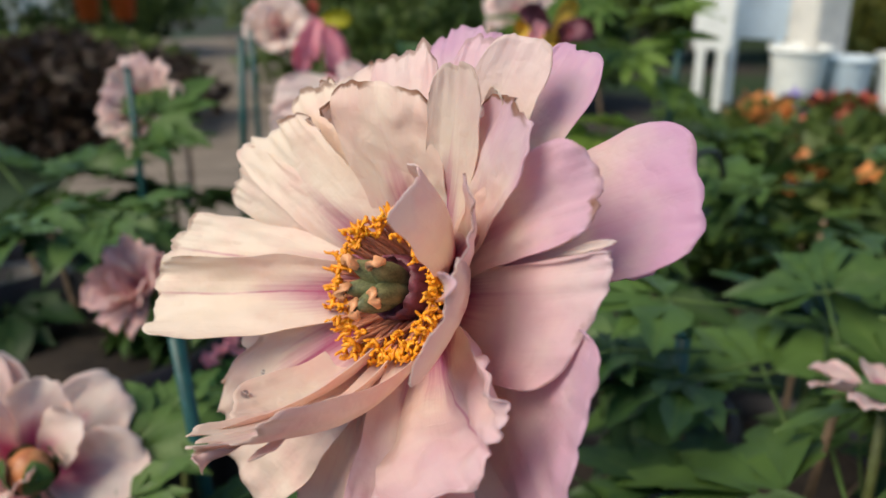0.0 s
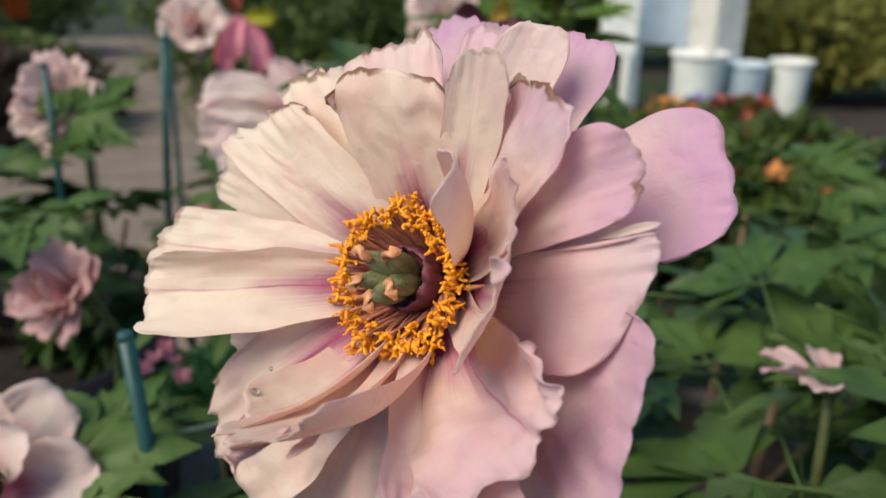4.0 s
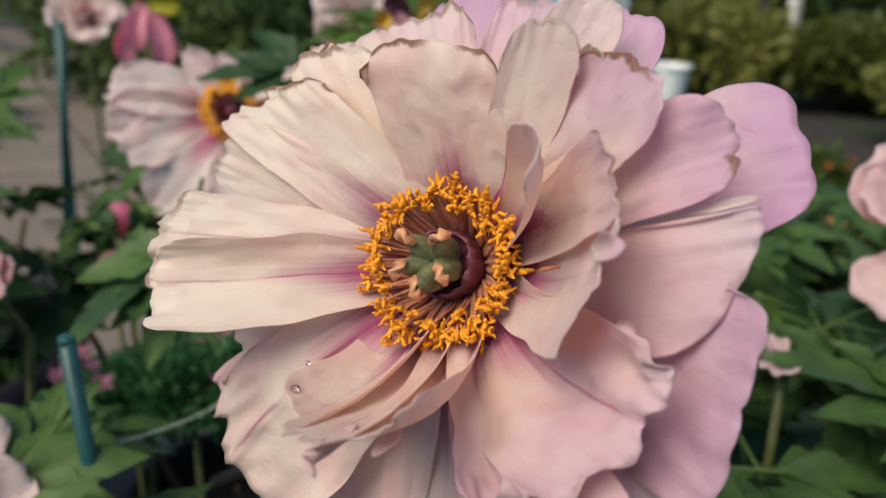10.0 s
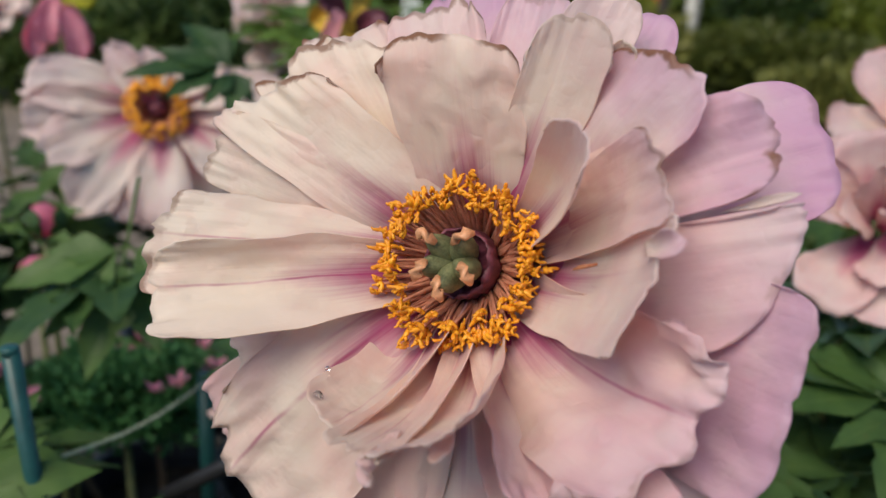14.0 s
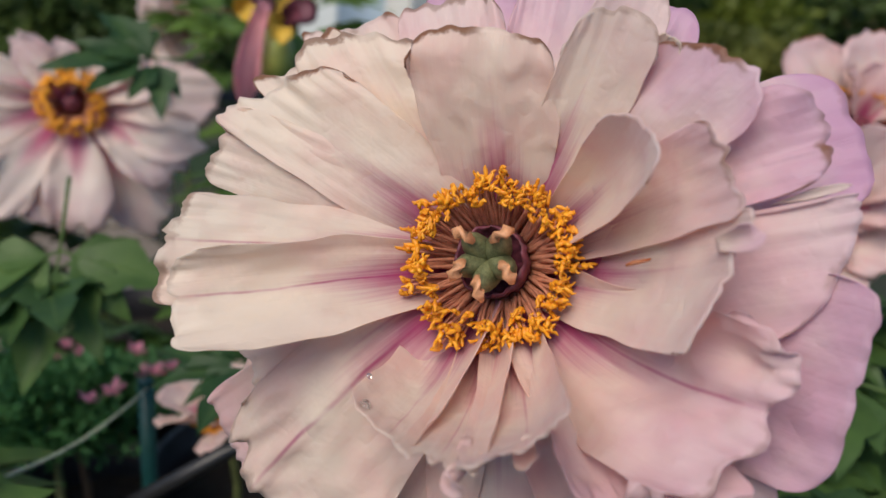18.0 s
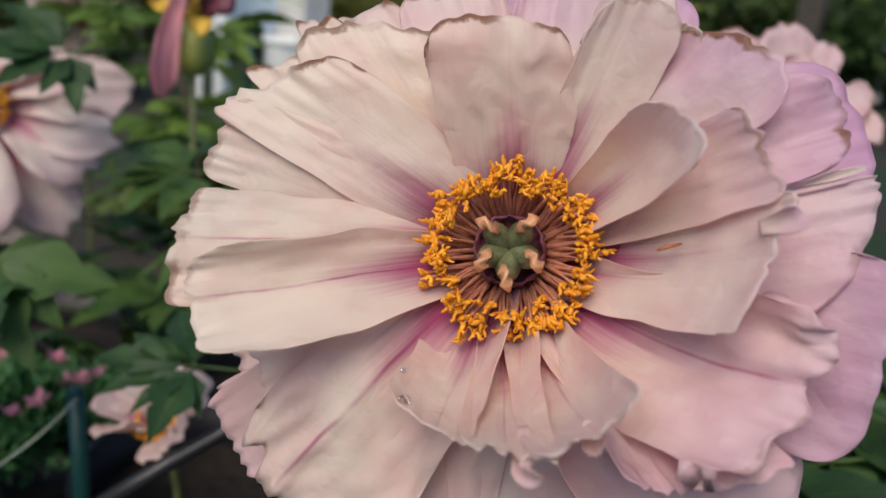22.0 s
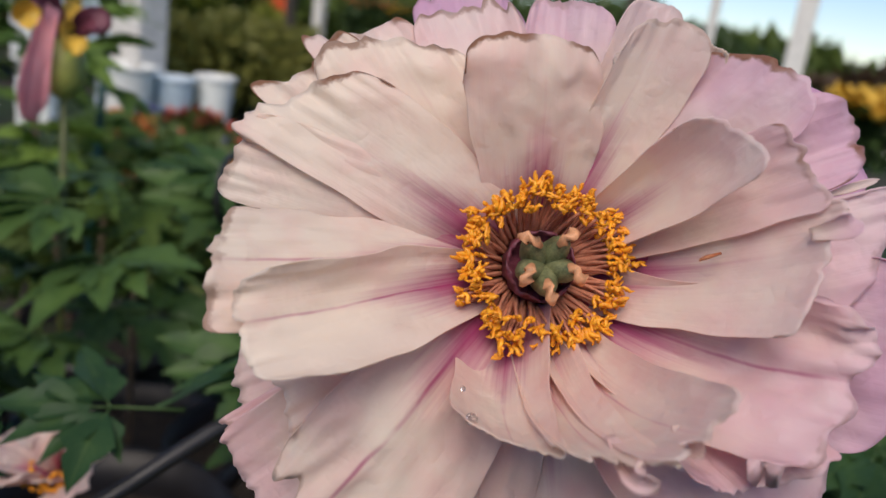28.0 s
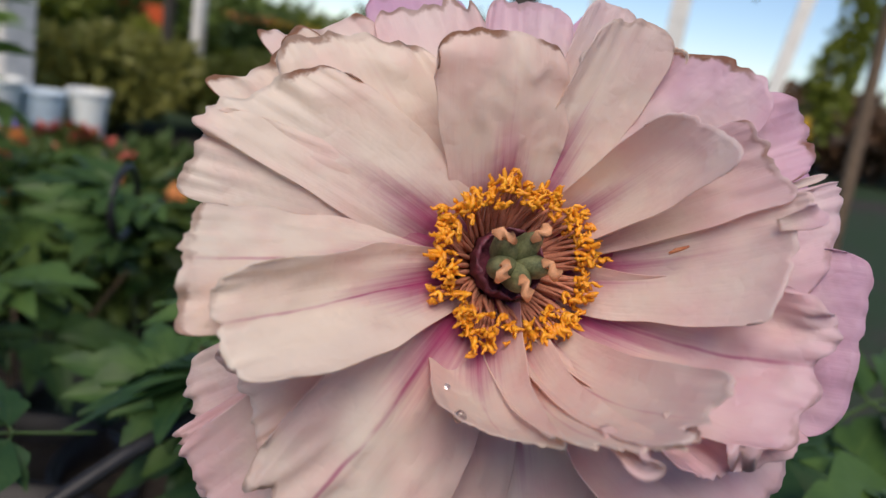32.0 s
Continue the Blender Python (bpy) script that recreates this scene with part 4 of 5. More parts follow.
def leaf_mesh(seed):
    """A compound leaf: three leaflets cut into pointed lobes on one petiole along +x, about 0.2 m long."""
    rng = random.Random(seed)
    vs, fs, uvs = [], [], []

    def add(P, uv, M):
        k = len(vs)
        for p in P.reshape(-1, 3):
            vs.append(tuple(M @ Vector(p)))
        uvs.extend(map(tuple, uv.reshape(-1, 2)))
        fs.extend(tuple(k + i for i in f) for f in grid_faces(P.shape[1], P.shape[0]))

    def stalk(a, b, r):
        k = len(vs)
        v, f = tube([a, (np.array(a) + np.array(b)) / 2, b], [r, r * 0.9, r * 0.7], 5)
        vs.extend(map(tuple, v))
        uvs.extend([(0.5, 0.05)] * len(v))
        fs.extend(tuple(k + i for i in q) for q in f)

    stalk((0, 0, 0), (0.065, 0, 0.004), 0.0018)
    hub = Vector((0.065, 0, 0.004))
    for g, (ang, ln) in enumerate(((0, 0.024), (62, 0.016), (-62, 0.016))):
        ang += rng.uniform(-9, 9)
        d = Vector((math.cos(radians(ang)), math.sin(radians(ang)), -0.1))
        e = hub + d * ln
        stalk(tuple(hub), tuple(e), 0.0013)
        lobes = ((0, 0.095, 0.25), (33, 0.072, 0.25), (-33, 0.072, 0.25)) if g == 0 else ((0, 0.080, 0.27), (38, 0.052, 0.27), (-30, 0.060, 0.25))
        tilt = rng.uniform(-12, 12)
        for j, (a2, L, w) in enumerate(lobes):
            L *= rng.uniform(0.88, 1.15)
            P, uv = lobe(L, L * w * rng.uniform(0.9, 1.15), seed * 11 + g * 5 + j, rng.uniform(0.05, 0.24))
            M = Matrix.Translation(e - d * 0.006) @ Matrix.Rotation(radians(ang + a2 + rng.uniform(-5, 5)), 4, "Z") @ Matrix.Rotation(radians(tilt + rng.uniform(-6, 6)), 4, "X")
            add(P, uv, M)
    return mesh_of("leaf", vs, fs, uvs, True, (LEAF,))


LEAVES = [leaf_mesh(k) for k in range(7)]
PALELEAVES = [me.copy() for me in LEAVES]
for me in PALELEAVES:
    me.materials[0] = PALELEAF


def leaf_pose(p, yaw, pitch, roll, s):
    return pose(*p, roll, -pitch, yaw) @ Matrix.Diagonal((s, s, s, 1))


def peony_plant(label, foot, clumps, seed, keyed=(), pale=False):
    """A peony bush: woody stems from the foot, each leaf a part. clumps: (centre, radii, number of leaves)."""
    ob = thing("peony_plant", label, "plant", pose(foot[0], foot[1], 0), "peony plants")
    rng = random.Random(seed)
    inv = ob.matrix_world.inverted()
    for (c, rad, n) in clumps:
        c = Vector(c)
        top = inv @ c
        pts = [np.array([rng.uniform(-0.02, 0.02), rng.uniform(-0.02, 0.02), 0.0]), np.array([top.x * 0.35, top.y * 0.35, top.z * 0.5]), np.array([top.x, top.y, top.z])]
        put("stem", tube_mesh("stem", pts, [0.007, 0.005, 0.003], WOODY, 7), ob)
        for k in range(n):
            d = Vector((rng.gauss(0, 1), rng.gauss(0, 1), rng.gauss(0, 0.8)))
            d.normalize()
            d *= rng.uniform(0.25, 1.0)
            tipv = Vector((d.x * rad[0], d.y * rad[1], d.z * rad[2]))
            p = top + tipv * 0.75
            yaw = math.degrees(math.atan2(tipv.y, tipv.x)) + rng.uniform(-30, 30)
            s = rng.uniform(0.75, 1.15)
            put("leaf", (PALELEAVES if pale else LEAVES)[rng.randrange(7)], ob, leaf_pose(p, yaw, rng.uniform(-28, 22), rng.uniform(-28, 28), s))
    for (p, yaw, pitch, roll, s) in keyed:
        q = inv @ Vector(p)
        put("leaf", LEAVES[int(abs(yaw)) % 7], ob, leaf_pose(q, yaw, pitch, roll, s))
    return ob


peony_plant("bushy dark green peony plant with lobed leaves", (0.20, 0.48), [((0.27, 0.50, 0.67), (0.16, 0.14, 0.10), 22), ((0.25, 0.40, 0.62), (0.12, 0.12, 0.10), 15), ((0.30, 0.34, 0.64), (0.16, 0.14, 0.10), 16)], 31)
peony_plant("tall green peony plant with spreading leaves", (0.42, 0.92), [((0.44, 0.92, 0.65), (0.28, 0.20, 0.11), 22), ((0.62, 0.80, 0.56), (0.25, 0.25, 0.13), 18)], 32)
peony_plant("light green peony plant in the middle distance", (0.36, 1.40), [((0.24, 1.36, 0.78), (0.09, 0.18, 0.20), 26), ((0.62, 1.36, 0.46), (0.30, 0.2, 0.10), 22), ((0.42, 1.48, 0.60), (0.13, 0.12, 0.07), 11)], 33, (), True)
peony_plant("green peony plant under the pink blooms", (-0.42, 1.0), [((-0.46, 0.92, 0.66), (0.20, 0.14, 0.12), 20), ((-0.30, 1.00, 0.63), (0.16, 0.14, 0.10), 14), ((-0.58, 1.08, 0.60), (0.16, 0.2, 0.08), 6)], 34,
            (((-0.38, 0.60, 0.735), 40, 4, -10, 0.8),))
peony_plant("dark green peony plant with deeply cut leaves", (-0.06, 0.86), [((-0.10, 0.98, 0.55), (0.16, 0.08, 0.06), 7), ((0.12, 1.00, 0.58), (0.20, 0.10, 0.10), 5), ((-0.28, 0.98, 0.60), (0.12, 0.10, 0.10), 8)], 35,
            (((0.045, 0.86, 0.822), 190, -4, -38, 0.80), ((-0.07, 0.66, 0.715), 215, -12, 10, 0.85), ((-0.095, 0.66, 0.765), 255, -48, 0, 0.85)))
peony_plant("low peony plant with fresh green leaves", (-0.20, 0.44), [((-0.21, 0.43, 0.615), (0.07, 0.06, 0.03), 7)], 36,
            (((-0.235, 0.44, 0.645), 8, 12, 25, 0.62), ((-0.20, 0.45, 0.648), 60, 18, 20, 0.5), ((-0.21, 0.43, 0.64), -40, 5, 35, 0.5)))
peony_plant("broad green peony plant beside the walk", (0.26, 1.04), [((0.26, 1.04, 0.58), (0.26, 0.2, 0.10), 7)], 37,
            (((0.025, 0.492, 0.682), 150, 0, -18, 0.6), ((0.24, 0.99, 0.69), 190, 8, 5, 1.1), ((0.17, 0.86, 0.70), 170, 0, -15, 1.0), ((0.20, 0.90, 0.66), 220, -10, 12, 1.1)))
peony_plant("low green peony plant in the shade", (0.42, 0.26), [((0.40, 0.24, 0.66), (0.2, 0.18, 0.08), 22), ((0.28, 0.18, 0.62), (0.14, 0.1, 0.08), 12)], 38)


# ---- stakes and twine ----
def stake(x, y, top, r=0.0055, lean=(0, 0), label="green plastic plant stake"):
    ob = thing("plant_stake", label, "stake", pose(x, y, 0), "plant stakes")
    pts = [np.array([-lean[0] * (1 - k / 6), -lean[1] * (1 - k / 6), top * k / 6]) for k in range(7)]
    put("shaft", tube_mesh("shaft", pts, [r] * 7, STAKE, 10), ob)
    put("cap", tube_mesh("cap", [(0, 0, top - 0.003), (0, 0, top + 0.0005), (0, 0, top + 0.0012)], [r * 1.01, r * 1.01, r * 0.9], STAKE, 10), ob)
    return ob


stake(-0.159, 0.450, 0.735, 0.0046, (-0.05, 0.0))
stake(-0.366, 0.985, 0.815, 0.0040)
stake(-0.053, 0.635, 0.615, 0.0060, (-0.01, 0.0))
stake(-0.356, 1.598, 0.800, 0.005)
stake(-0.270, 1.153, 0.830, 0.005, (0.05, 0.0))
stake(0.405, 1.462, 0.80, 0.006, (0.05, 0.0))
stake(0.165, 0.52, 0.70, 0.005)
tw = thing("twine", "pale twine tied between two stakes", "string")
sag = [np.array((-0.148, 0.509, 0.634)) * (1 - k / 8) + np.array((-0.053, 0.628, 0.612)) * k / 8 + np.array((0, 0, -0.008 * math.sin(k / 8 * math.pi))) for k in range(9)]
put("cord", tube_mesh("cord", sag, [0.0011] * 9, STRING, 6), tw)
hose = thing("garden_hose", "dark rubber hose looped between plants", "hose")
put("hose_loop", tube_mesh("hose_loop", [np.array((0.275 + 0.030 * math.cos(a), 0.862 + 0.024 * math.cos(a), 0.709 + 0.036 * math.sin(a))) for a in np.linspace(0, 5.2, 22)], [0.0035] * 22, HOSE, 8), hose)
pole = thing("support_bar", "dark plant support hoop among the stems", "stake")
put("bar", tube_mesh("bar", [(-0.09, 0.50, 0.603), (-0.03, 0.494, 0.634), (0.04, 0.49, 0.664), (0.11, 0.485, 0.686)], [0.0052] * 4, HOSE, 8), pole)


# ---- pots and ground cover ----
def nursery_pot(x, y, r, h, label="black plastic nursery pot full of dark soil", z=0.0):
    ob = thing("nursery_pot", label, "pot", pose(x, y, z), "nursery pots")
    put("body", lathe("body", [(0.001, 0), (r * 0.8, 0), (r * 0.805, h * 0.02), (r * 0.975, h * 0.88), (r * 0.98, h * 0.9), (r, h * 0.9), (r * 1.04, h * 0.91), (r * 1.04, h), (r * 0.97, h), (r * 0.95, h * 0.9), (r * 0.9, h * 0.86)], POT, 32), ob)
    put("soil", lathe("soil", [(r * 0.935, h * 0.88), (r * 0.5, h * 0.9), (0.001, h * 0.91)], SOIL, 24), ob)
    return ob


for x, y, r, h in ((-0.42, 1.0, 0.15, 0.34), (-0.06, 0.86, 0.14, 0.34), (0.26, 1.04, 0.15, 0.34), (0.20, 0.48, 0.13, 0.34), (0.42, 0.92, 0.15, 0.34), (-0.20, 0.44, 0.11, 0.32), (0.36, 1.40, 0.15, 0.34), (-0.30, 0.66, 0.10, 0.3), (-0.40, 0.84, 0.17, 0.56), (-0.62, 1.02, 0.15, 0.50), (-0.70, 1.30, 0.16, 0.46), (-0.48, 1.36, 0.15, 0.40), (0.02, 1.20, 0.14, 0.40), (0.10, 0.78, 0.13, 0.42), (-0.52, 0.76, 0.13, 0.48)):
    nursery_pot(x, y, r, h)


def crown_mesh(name, radii, count, leaf, mat, seed, lumps=1.4, flat=0.0):
    """Many small separate leaves in an uneven, gappy crown."""
    rng = np.random.RandomState(seed)
    vs, fs, uvs = [], [], []
    n = 0
    while n < count:
        d = rng.normal(size=3)
        d /= np.linalg.norm(d)
        lump = 0.72 + 0.5 * noise.noise(Vector(d * lumps) + Vector((seed, 0, 0)))
        p = d * (rng.uniform(0.25, 1.0) ** 0.45) * lump * np.array(radii)
        a = rng.normal(size=3)
        a /= np.linalg.norm(a)
        a = a * 0.7 + d * 0.6 + np.array([0, 0, flat])
        a /= np.linalg.norm(a)
        b = np.cross(a, rng.normal(size=3))
        b /= np.linalg.norm(b)
        L = leaf * rng.uniform(0.6, 1.3)
        W = L * 0.26
        c = np.cross(a, b) * W * 0.4
        k = len(vs)
        vs += [p, p + a * L * 0.5 + b * W + c, p + a * L, p + a * L * 0.5 - b * W + c]
        uvs += [(0.5, 0), (1, 0.5), (0.5, 1), (0, 0.5)]
        fs += [(k, k + 1, k + 2), (k, k + 2, k + 3)]
        n += 1
    return mesh_of(name, vs, fs, uvs, True, (mat,))


def low_plant(x, y, z, radii, count, leaf, mat, seed, label, specks=None):
    ob = thing("ground_cover", label, "plant", pose(x, y, z), kind="stuff")
    put("foliage", crown_mesh("foliage", radii, count, leaf, mat, seed, 2.5, 0.4), ob)
    put("stalk", tube_mesh("stalk", [(0, 0, -z), (0.01, 0, -z * 0.5), (0, 0, 0)], [0.008, 0.006, 0.003], STEM, 6), ob)
    if specks:
        rng = random.Random(seed)
        for k in range(specks[1]):
            a = rng.uniform(0, 6.28)
            rr = rng.uniform(0.2, 0.8)
            put("floret", specks[0], ob, pose(radii[0] * rr * math.cos(a), radii[1] * rr * math.sin(a), radii[2] * rng.uniform(0.4, 0.78), rng.uniform(-30, 30), rng.uniform(-30, 30), 0))
    return ob


def floret_mesh(name, r, mat):
    vs, fs, uvs = [], [], []
    for k in range(8):
        a = k * 0.785 + 0.3 * (k % 2)
        up = 0.35 + 0.5 * (k % 2)
        d, t = np.array([math.cos(a), math.sin(a), up]), np.array([-math.sin(a), math.cos(a), 0])
        i = len(vs)
        vs += [d * 0, d * r * 0.6 + t * r * 0.35, d * r, d * r * 0.6 - t * r * 0.35]
        uvs += [(0.5, 0.5), (1, 0.7), (0.5, 0.95), (0, 0.7)]
        fs += [(i, i + 1, i + 2), (i, i + 2, i + 3)]
    return mesh_of(name, vs, fs, uvs, True, (mat,))


YELLOWF = floret_mesh("yellow_floret", 0.03, GOLD)
BIGORANGE, BIGRED, BIGVIOLET = floret_mesh("orange_bloom", 0.06, ORANGE), floret_mesh("red_bloom", 0.06, REDB), floret_mesh("violet_bloom", 0.045, VIOLET)
BIGYELLOW = floret_mesh("yellow_bloom", 0.10, GOLD)
PINKF, ORANGEF, REDF, VIOLETF = floret_mesh("pink_floret", 0.010, MAGENTA), floret_mesh("orange_floret", 0.024, ORANGE), floret_mesh("red_floret", 0.024, REDB), floret_mesh("violet_floret", 0.024, VIOLET)
low_plant(-0.115, 0.735, 0.550, (0.15, 0.08, 0.045), 7000, 0.011, LOWGREEN, 51, "fine-leaved fresh green ground cover with small pink flowers", (PINKF, 16))
for k, (x, y, z, f, n) in enumerate(((0.96, 1.78, 0.56, REDF, 7), (0.93, 2.19, 0.47, REDF, 7), (1.32, 2.02, 0.44, VIOLETF, 9), (0.70, 1.09, 0.59, ORANGEF, 6), (0.56, 1.50, 0.56, ORANGEF, 6), (0.52, 1.70, 0.52, REDF, 6), (1.14, 2.46, 0.42, VIOLETF, 7), (1.45, 2.40, 0.38, REDF, 8), (0.74, 1.52, 0.56, ORANGEF, 7), (1.75, 2.3, 0.36, ORANGEF, 8), (1.12, 2.95, 0.38, BIGORANGE, 10), (1.46, 3.05, 0.38, BIGRED, 11), (1.30, 3.10, 0.37, BIGVIOLET, 7))):
    low_plant(x, y, z - 0.07, (0.16, 0.16, 0.12), 700, 0.055, SHRUB, 60 + k, "bedding plant with small bright flowers", (f, n))


# ---- white planters on the ground, and what stands behind ----
def planter(x, y, z, r, h, mat, label, seed):
    ob = thing("planter", label, "planter", pose(x, y, z), "white planters")
    put("body", lathe("body", [(0.001, 0), (r * 0.68, 0), (r * 0.70, 0.008), (r * 0.706, 0.016), (r * 0.955, h * 0.90), (r * 0.968, h * 0.925), (r * 0.985, h * 0.935), (r * 1.05, h * 0.94), (r * 1.052, h * 0.96), (r * 1.05, h), (r * 0.94, h), (r * 0.9, h * 0.85)], mat, 30), ob)
    put("soil", lathe("soil", [(r * 0.91, h * 0.88), (0.001, h * 0.9)], SOIL, 20), ob)


for k, (x, y, r, h, m) in enumerate(((2.05, 4.90, 0.17, 0.40, WHITE), (2.35, 4.90, 0.13, 0.34, BLUEISH), (2.62, 4.88, 0.125, 0.36, WHITE), (4.91, 6.65, 0.13, 0.32, BLUEISH))):
    planter(x, y, 0.0, r, h, m, "tapered white glazed planter on the ground" if m is WHITE else "tapered pale blue planter on the ground", k)


def shrub(x, y, z, radii, count, leaf, mat, seed, label, category="shrub", trunk=0.03):
    ob = thing("shrub", label, category, pose(x, y, 0), "shrubs")
    put("crown", crown_mesh("crown", radii, count, leaf, mat, seed), ob, pose(0, 0, z))
    for k in range(4):
        a = k * 1.7 + seed
        put("branch", tube_mesh("branch", [(0, 0, 0), (0.1 * radii[0] * math.cos(a), 0.1 * radii[1] * math.sin(a), z * 0.55), (0.45 * radii[0] * math.cos(a), 0.45 * radii[1] * math.sin(a), z + 0.2 * radii[2])], [trunk, trunk * 0.8, trunk * 0.3], WOODY, 7), ob)


shrub(3.20, 5.75, 0.40, (1.15, 0.60, 0.42), 6200, 0.12, CONIFER, 71, "dense dark olive conifer shrub")
shrub(4.80, 5.60, 0.34, (1.2, 0.8, 0.38), 6200, 0.12, CONIFER, 72, "dense dark olive conifer shrub")
shrub(4.4, 4.1, 0.28, (1.0, 0.6, 0.36), 4200, 0.10, CONIFER, 73, "low dark green spreading shrub")
shrub(0.5, 5.3, 0.40, (0.85, 0.5, 0.45), 4200, 0.09, SHRUB, 74, "leafy green shrub beyond the beds")
shrub(-0.3, 5.2, 0.30, (1.0, 0.6, 0.34), 3600, 0.09, SHRUB, 75, "low green shrub with violet flowers")
shrub(-1.95, 4.25, 0.25, (0.85, 0.9, 0.32), 5000, 0.08, RUSSETDARK, 76, "dark reddish-brown bushy planting beside the walkway")
shrub(-2.4, 5.6, 0.22, (0.9, 0.9, 0.24), 4000, 0.08, SHRUB, 77, "dark hedge beside the walkway")
shrub(1.0, 2.5, 0.14, (0.7, 0.5, 0.18), 3600, 0.08, SHRUB, 78, "low leafy bed of green plants")
shrub(1.9, 2.3, 0.14, (0.8, 0.5, 0.18), 3600, 0.08, SHRUB, 79, "low leafy bed of green plants")


def board(x, y, z, sx, sy, sz, turn, mat, name, label, cat):
    ob = thing(name, label, cat, pose(x, y, 0, 0, 0, turn))
    put("panel", box_mesh("panel", sx, sy, sz - z, mat), ob, pose(0, 0, z))
    for s in (-1, 1):
        put("leg", box_mesh("leg", 0.05, 0.05, max(z, 0.02), mat), ob, pose(s * (sx / 2 - 0.05), 0, 0))


board(1.60, 5.10, 0.36, 0.22, 0.03, 1.1, -20, WHITE, "white_board", "white display board behind the planters", "board")
board(1.93, 5.30, 0.40, 0.36, 0.03, 1.2, -20, BLUEISH, "blue_board", "pale blue display board behind the planters", "board")


def post(x, y, h, w, mat, label, lean=(0, 0)):
    ob = thing("post", label, "post", pose(x, y, 0, lean[0], lean[1], 20), "posts")
    put("shaft", box_mesh("shaft", w, w, h, mat, 0.01), ob)
    put("foot_plate", box_mesh("foot_plate", w * 1.6, w * 1.6, 0.05, mat, 0.01), ob)


post(2.22, 5.12, 2.2, 0.24, WPOST, "broad cream painted timber post")
post(8.9, 3.92, 3.2, 0.20, WPOST, "white painted pergola post", (0, 4))
post(9.5, 3.05, 3.2, 0.16, WPOST, "white painted pergola post", (8, 9))
post(8.4, 5.6, 3.2, 0.26, DPOST, "dark timber pergola post")
post(8.8, 4.9, 3.2, 0.10, WPOST, "slim white pergola post")
post(4.94, 6.97, 2.6, 0.10, WPOST, "white painted timber post")
post(4.80, 7.25, 2.6, 0.09, DPOST, "dark brown timber post")
for k, (x, y, r, zz) in enumerate(((9.5, 5.0, 1.2, 0.55), (11, 3.6, 1.1, 0.5), (14.5, 3.2, 2.4, 0.7), (17, 1.0, 3.0, 0.8), (13, 6.5, 2.5, 0.8), (12, 9, 2.6, 0.9), (7, 9.5, 2.2, 0.7), (4.5, 10.5, 2.2, 0.7), (1.5, 11, 2.2, 0.6))):
    shrub(x, y, zz * 0.9, (r, r, zz), 2600, 0.28, BROWNBUSH if k in (1, 2, 3) else SHRUB, 90 + k, "russet bush in the distance" if k in (1, 2, 3) else "green bush in the distance", trunk=0.06)
for k, (x, y, z, f) in enumerate(((6.2, 2.3, 0.55, ORANGEF), (6.0, 2.9, 0.5, ORANGEF), (5.25, 6.63, 0.80, ORANGEF), (5.6, 6.4, 0.78, YELLOWF), (4.5, 7.67, 0.86, YELLOWF), (4.6, 1.58, 0.62, BIGYELLOW))):
    low_plant(x, y, z, (0.35, 0.3, 0.2), 600, 0.09, SHRUB, 110 + k, "bright flowering plant in the distance", (f, 60))


# ---- beyond the walkway ----
shrub(-3.0, 7.3, 0.42, (1.3, 0.8, 0.42), 3600, 0.10, SHRUB, 131, "dark hedge far along the walkway")
shrub(-1.0, 8.6, 0.40, (1.4, 0.8, 0.42), 3600, 0.10, SHRUB, 132, "dark hedge far along the walkway")
shrub(-4.2, 5.6, 0.20, (1.2, 1.2, 0.24), 3600, 0.10, SHRUB, 133, "dark hedge beside the far walkway")
board(-3.14, 6.9, 0.40, 0.62, 0.03, 0.9, 25, WHITE, "white_board", "white display board above the hedge", "board")
for x, y in ((-2.55, 6.25), (-2.32, 6.32)):
    ob = thing("orange_pot", "bright orange plastic pot on a tall stand", "pot", pose(x, y, 0), "orange pots")
    put("stand", lathe("stand", [(0.001, 0), (0.05, 0), (0.02, 0.03), (0.02, 0.41), (0.06, 0.43), (0.001, 0.43)], DPOST, 14), ob)
    put("body", lathe("body", [(0.001, 0.432), (0.07, 0.432), (0.095, 0.66), (0.105, 0.66), (0.105, 0.69), (0.09, 0.69), (0.085, 0.64)], ORANGEP, 24), ob)
board(4.72, 7.55, 0.76, 0.42, 0.03, 0.92, -30, ORANGEP, "red_board", "bright red board above the shrubs", "board")
shrub(4.6, 7.5, 0.45, (0.6, 0.4, 0.32), 2600, 0.10, YELLOWGREEN, 144, "sunlit yellow-green shrub below the red board")
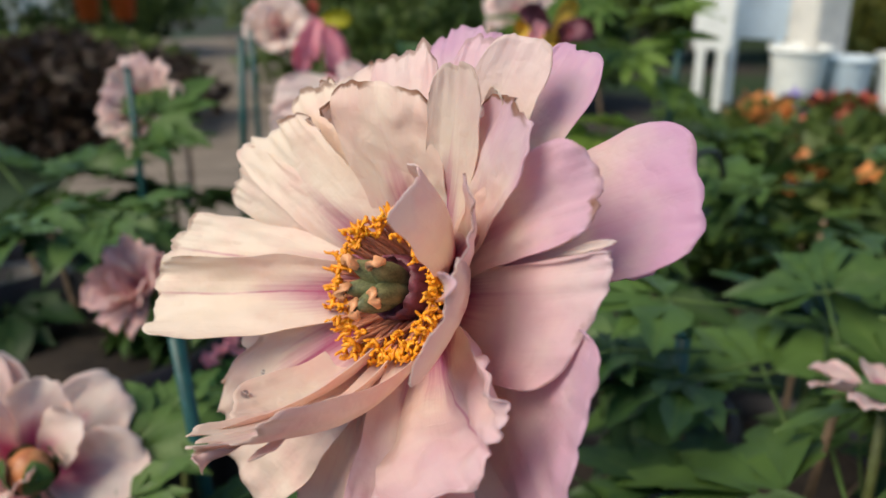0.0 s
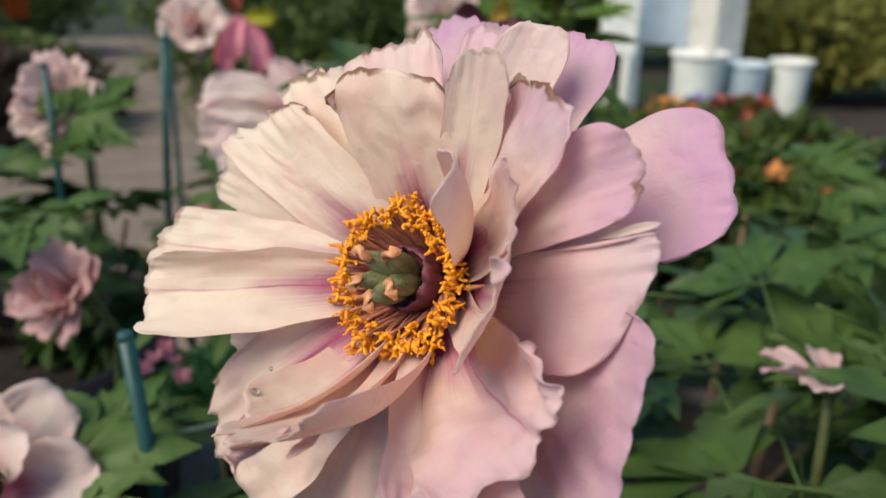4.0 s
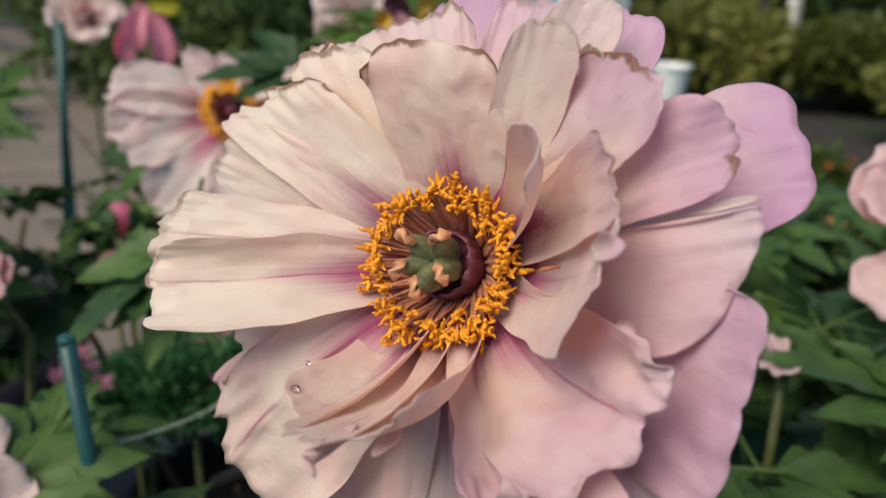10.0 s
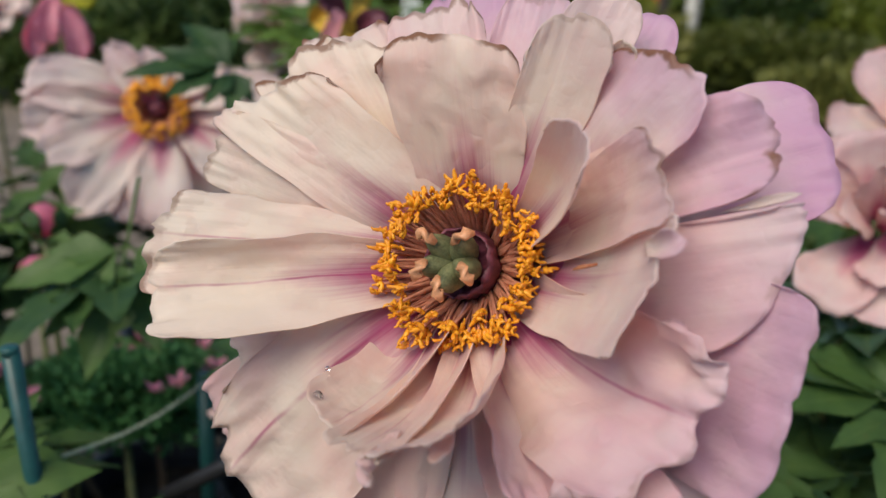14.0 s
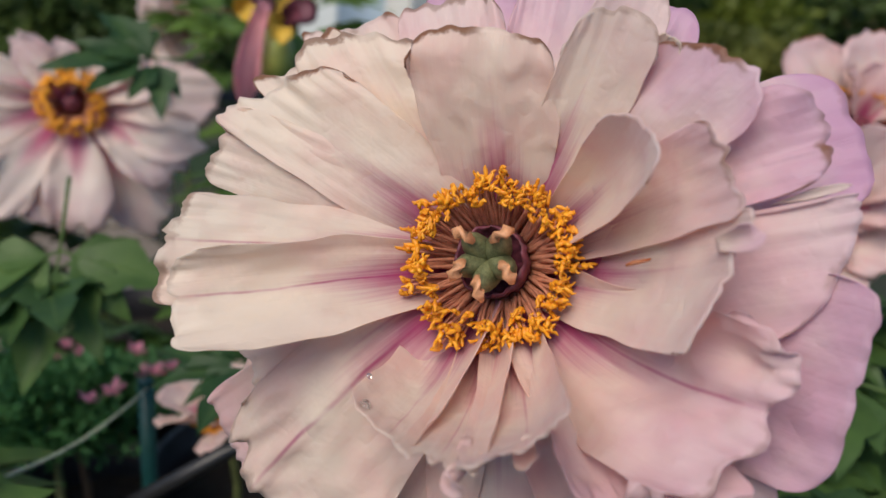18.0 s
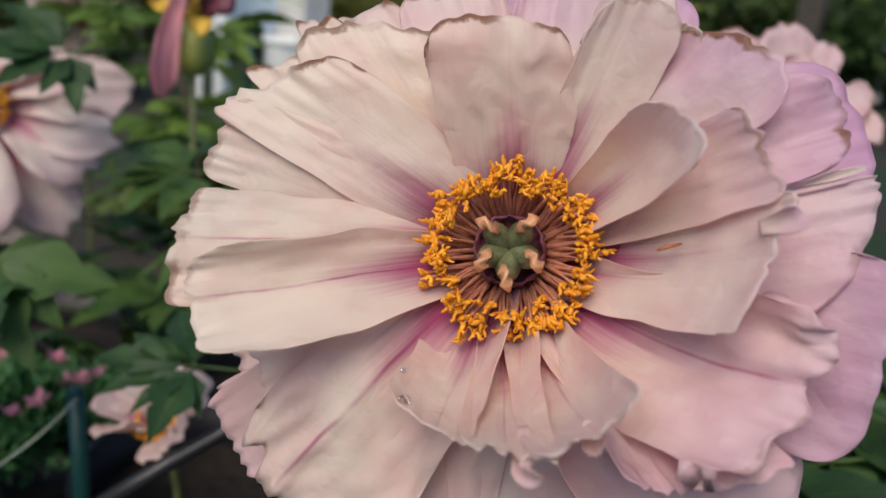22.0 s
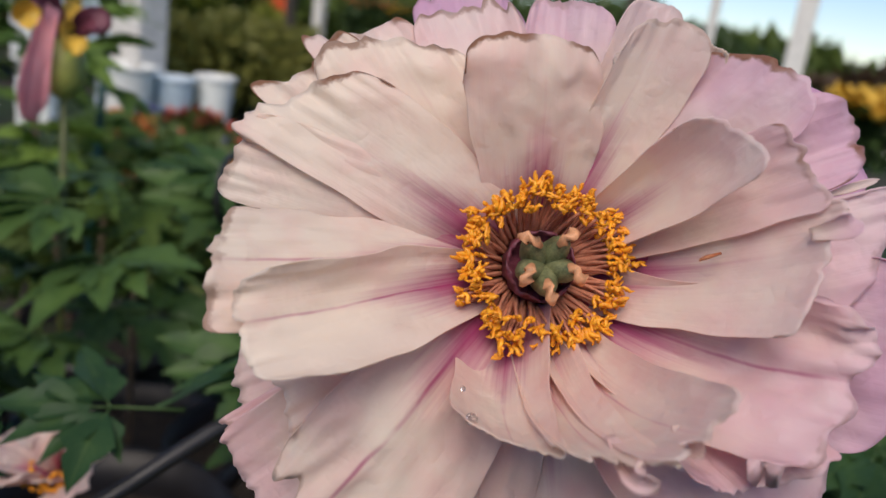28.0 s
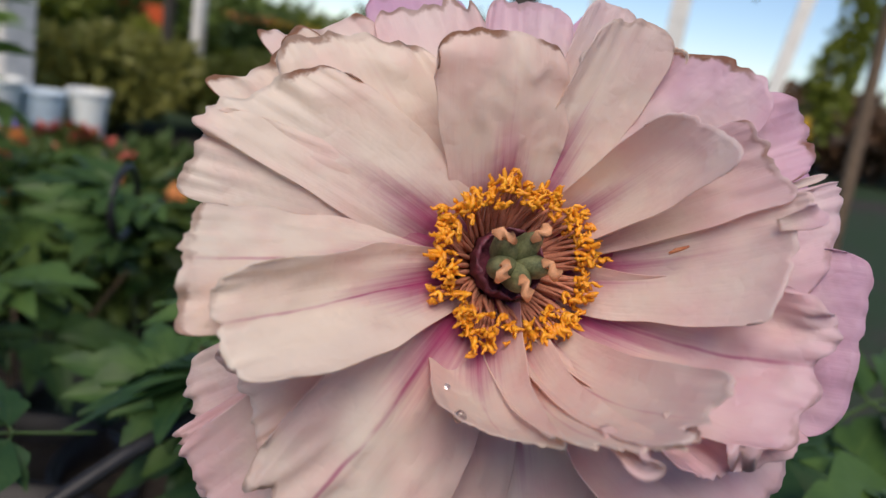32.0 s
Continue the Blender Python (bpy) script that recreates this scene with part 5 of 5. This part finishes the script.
shrub(3.2, 7.6, 0.75, (1.3, 0.7, 0.60), 3600, 0.12, YELLOWGREEN, 141, "sunlit yellow-green shrub beyond the posts")
shrub(6.2, 6.6, 0.62, (1.2, 0.8, 0.50), 3000, 0.14, YELLOWGREEN, 142, "sunlit yellow-green shrub beyond the posts")
shrub(1.9, 7.4, 0.70, (1.0, 0.6, 0.5), 3000, 0.12, CONIFER, 143, "olive green shrub in the distance")
vine = thing("climbing_vine", "leafy green vine climbing the pergola post", "vine", pose(9.85, 2.75, 0, 8, 9, 0))
put("vine_stem", tube_mesh("vine_stem", [(0.10, 0, 0), (0.14, 0.05, 0.8), (0.10, -0.05, 1.6), (0.12, 0, 2.4)], [0.03, 0.025, 0.02, 0.01], WOODY, 7), vine)
put("vine_leaves", crown_mesh("vine_leaves", (0.30, 0.30, 1.2), 1500, 0.12, YELLOWGREEN, 145), vine, pose(0.16, -0.1, 1.6))
tree = thing("young_tree", "young tree with drooping lobed leaves overhead", "tree", pose(3.05, 0.72, 0))
put("trunk", tube_mesh("trunk", [(0, 0, 0), (0.02, 0.01, 0.7), (-0.02, 0.02, 1.35), (-0.2, 0.08, 1.62), (-0.55, 0.22, 1.55), (-0.72, 0.30, 1.40)], [0.03, 0.026, 0.02, 0.014, 0.009, 0.004], WOODY, 8), tree)
for k in range(9):
    f = k / 8
    put("leaf", LEAVES[k % 7], tree, leaf_pose((-0.35 - 0.4 * f, 0.14 + 0.18 * f, 1.56 - 0.16 * f), 200 + 40 * math.sin(k * 2.3), -50 + 20 * math.sin(k), 20 * math.cos(k), 1.5))

# ---- unseen hedge behind the camera, added to block low sky light from the front ----
for k, (x, y, r) in enumerate(((-2.3, -0.9, 1.0), (-1.2, -1.9, 1.1), (0.3, -2.1, 1.1), (1.7, -1.6, 1.1))):
    shrub(x, y, 0.60, (r, r * 0.8, 0.75), 3200, 0.12, SHRUB, 160 + k, "unseen dark hedge added to block low sky light")
edging = thing("bed_edging", "black plastic edging between bed and walkway", "edging", pose(-0.52, 1.68, 0, 0, 0, 27))
put("strip", box_mesh("strip", 1.1, 0.035, 0.07, POT, 0.006), edging)
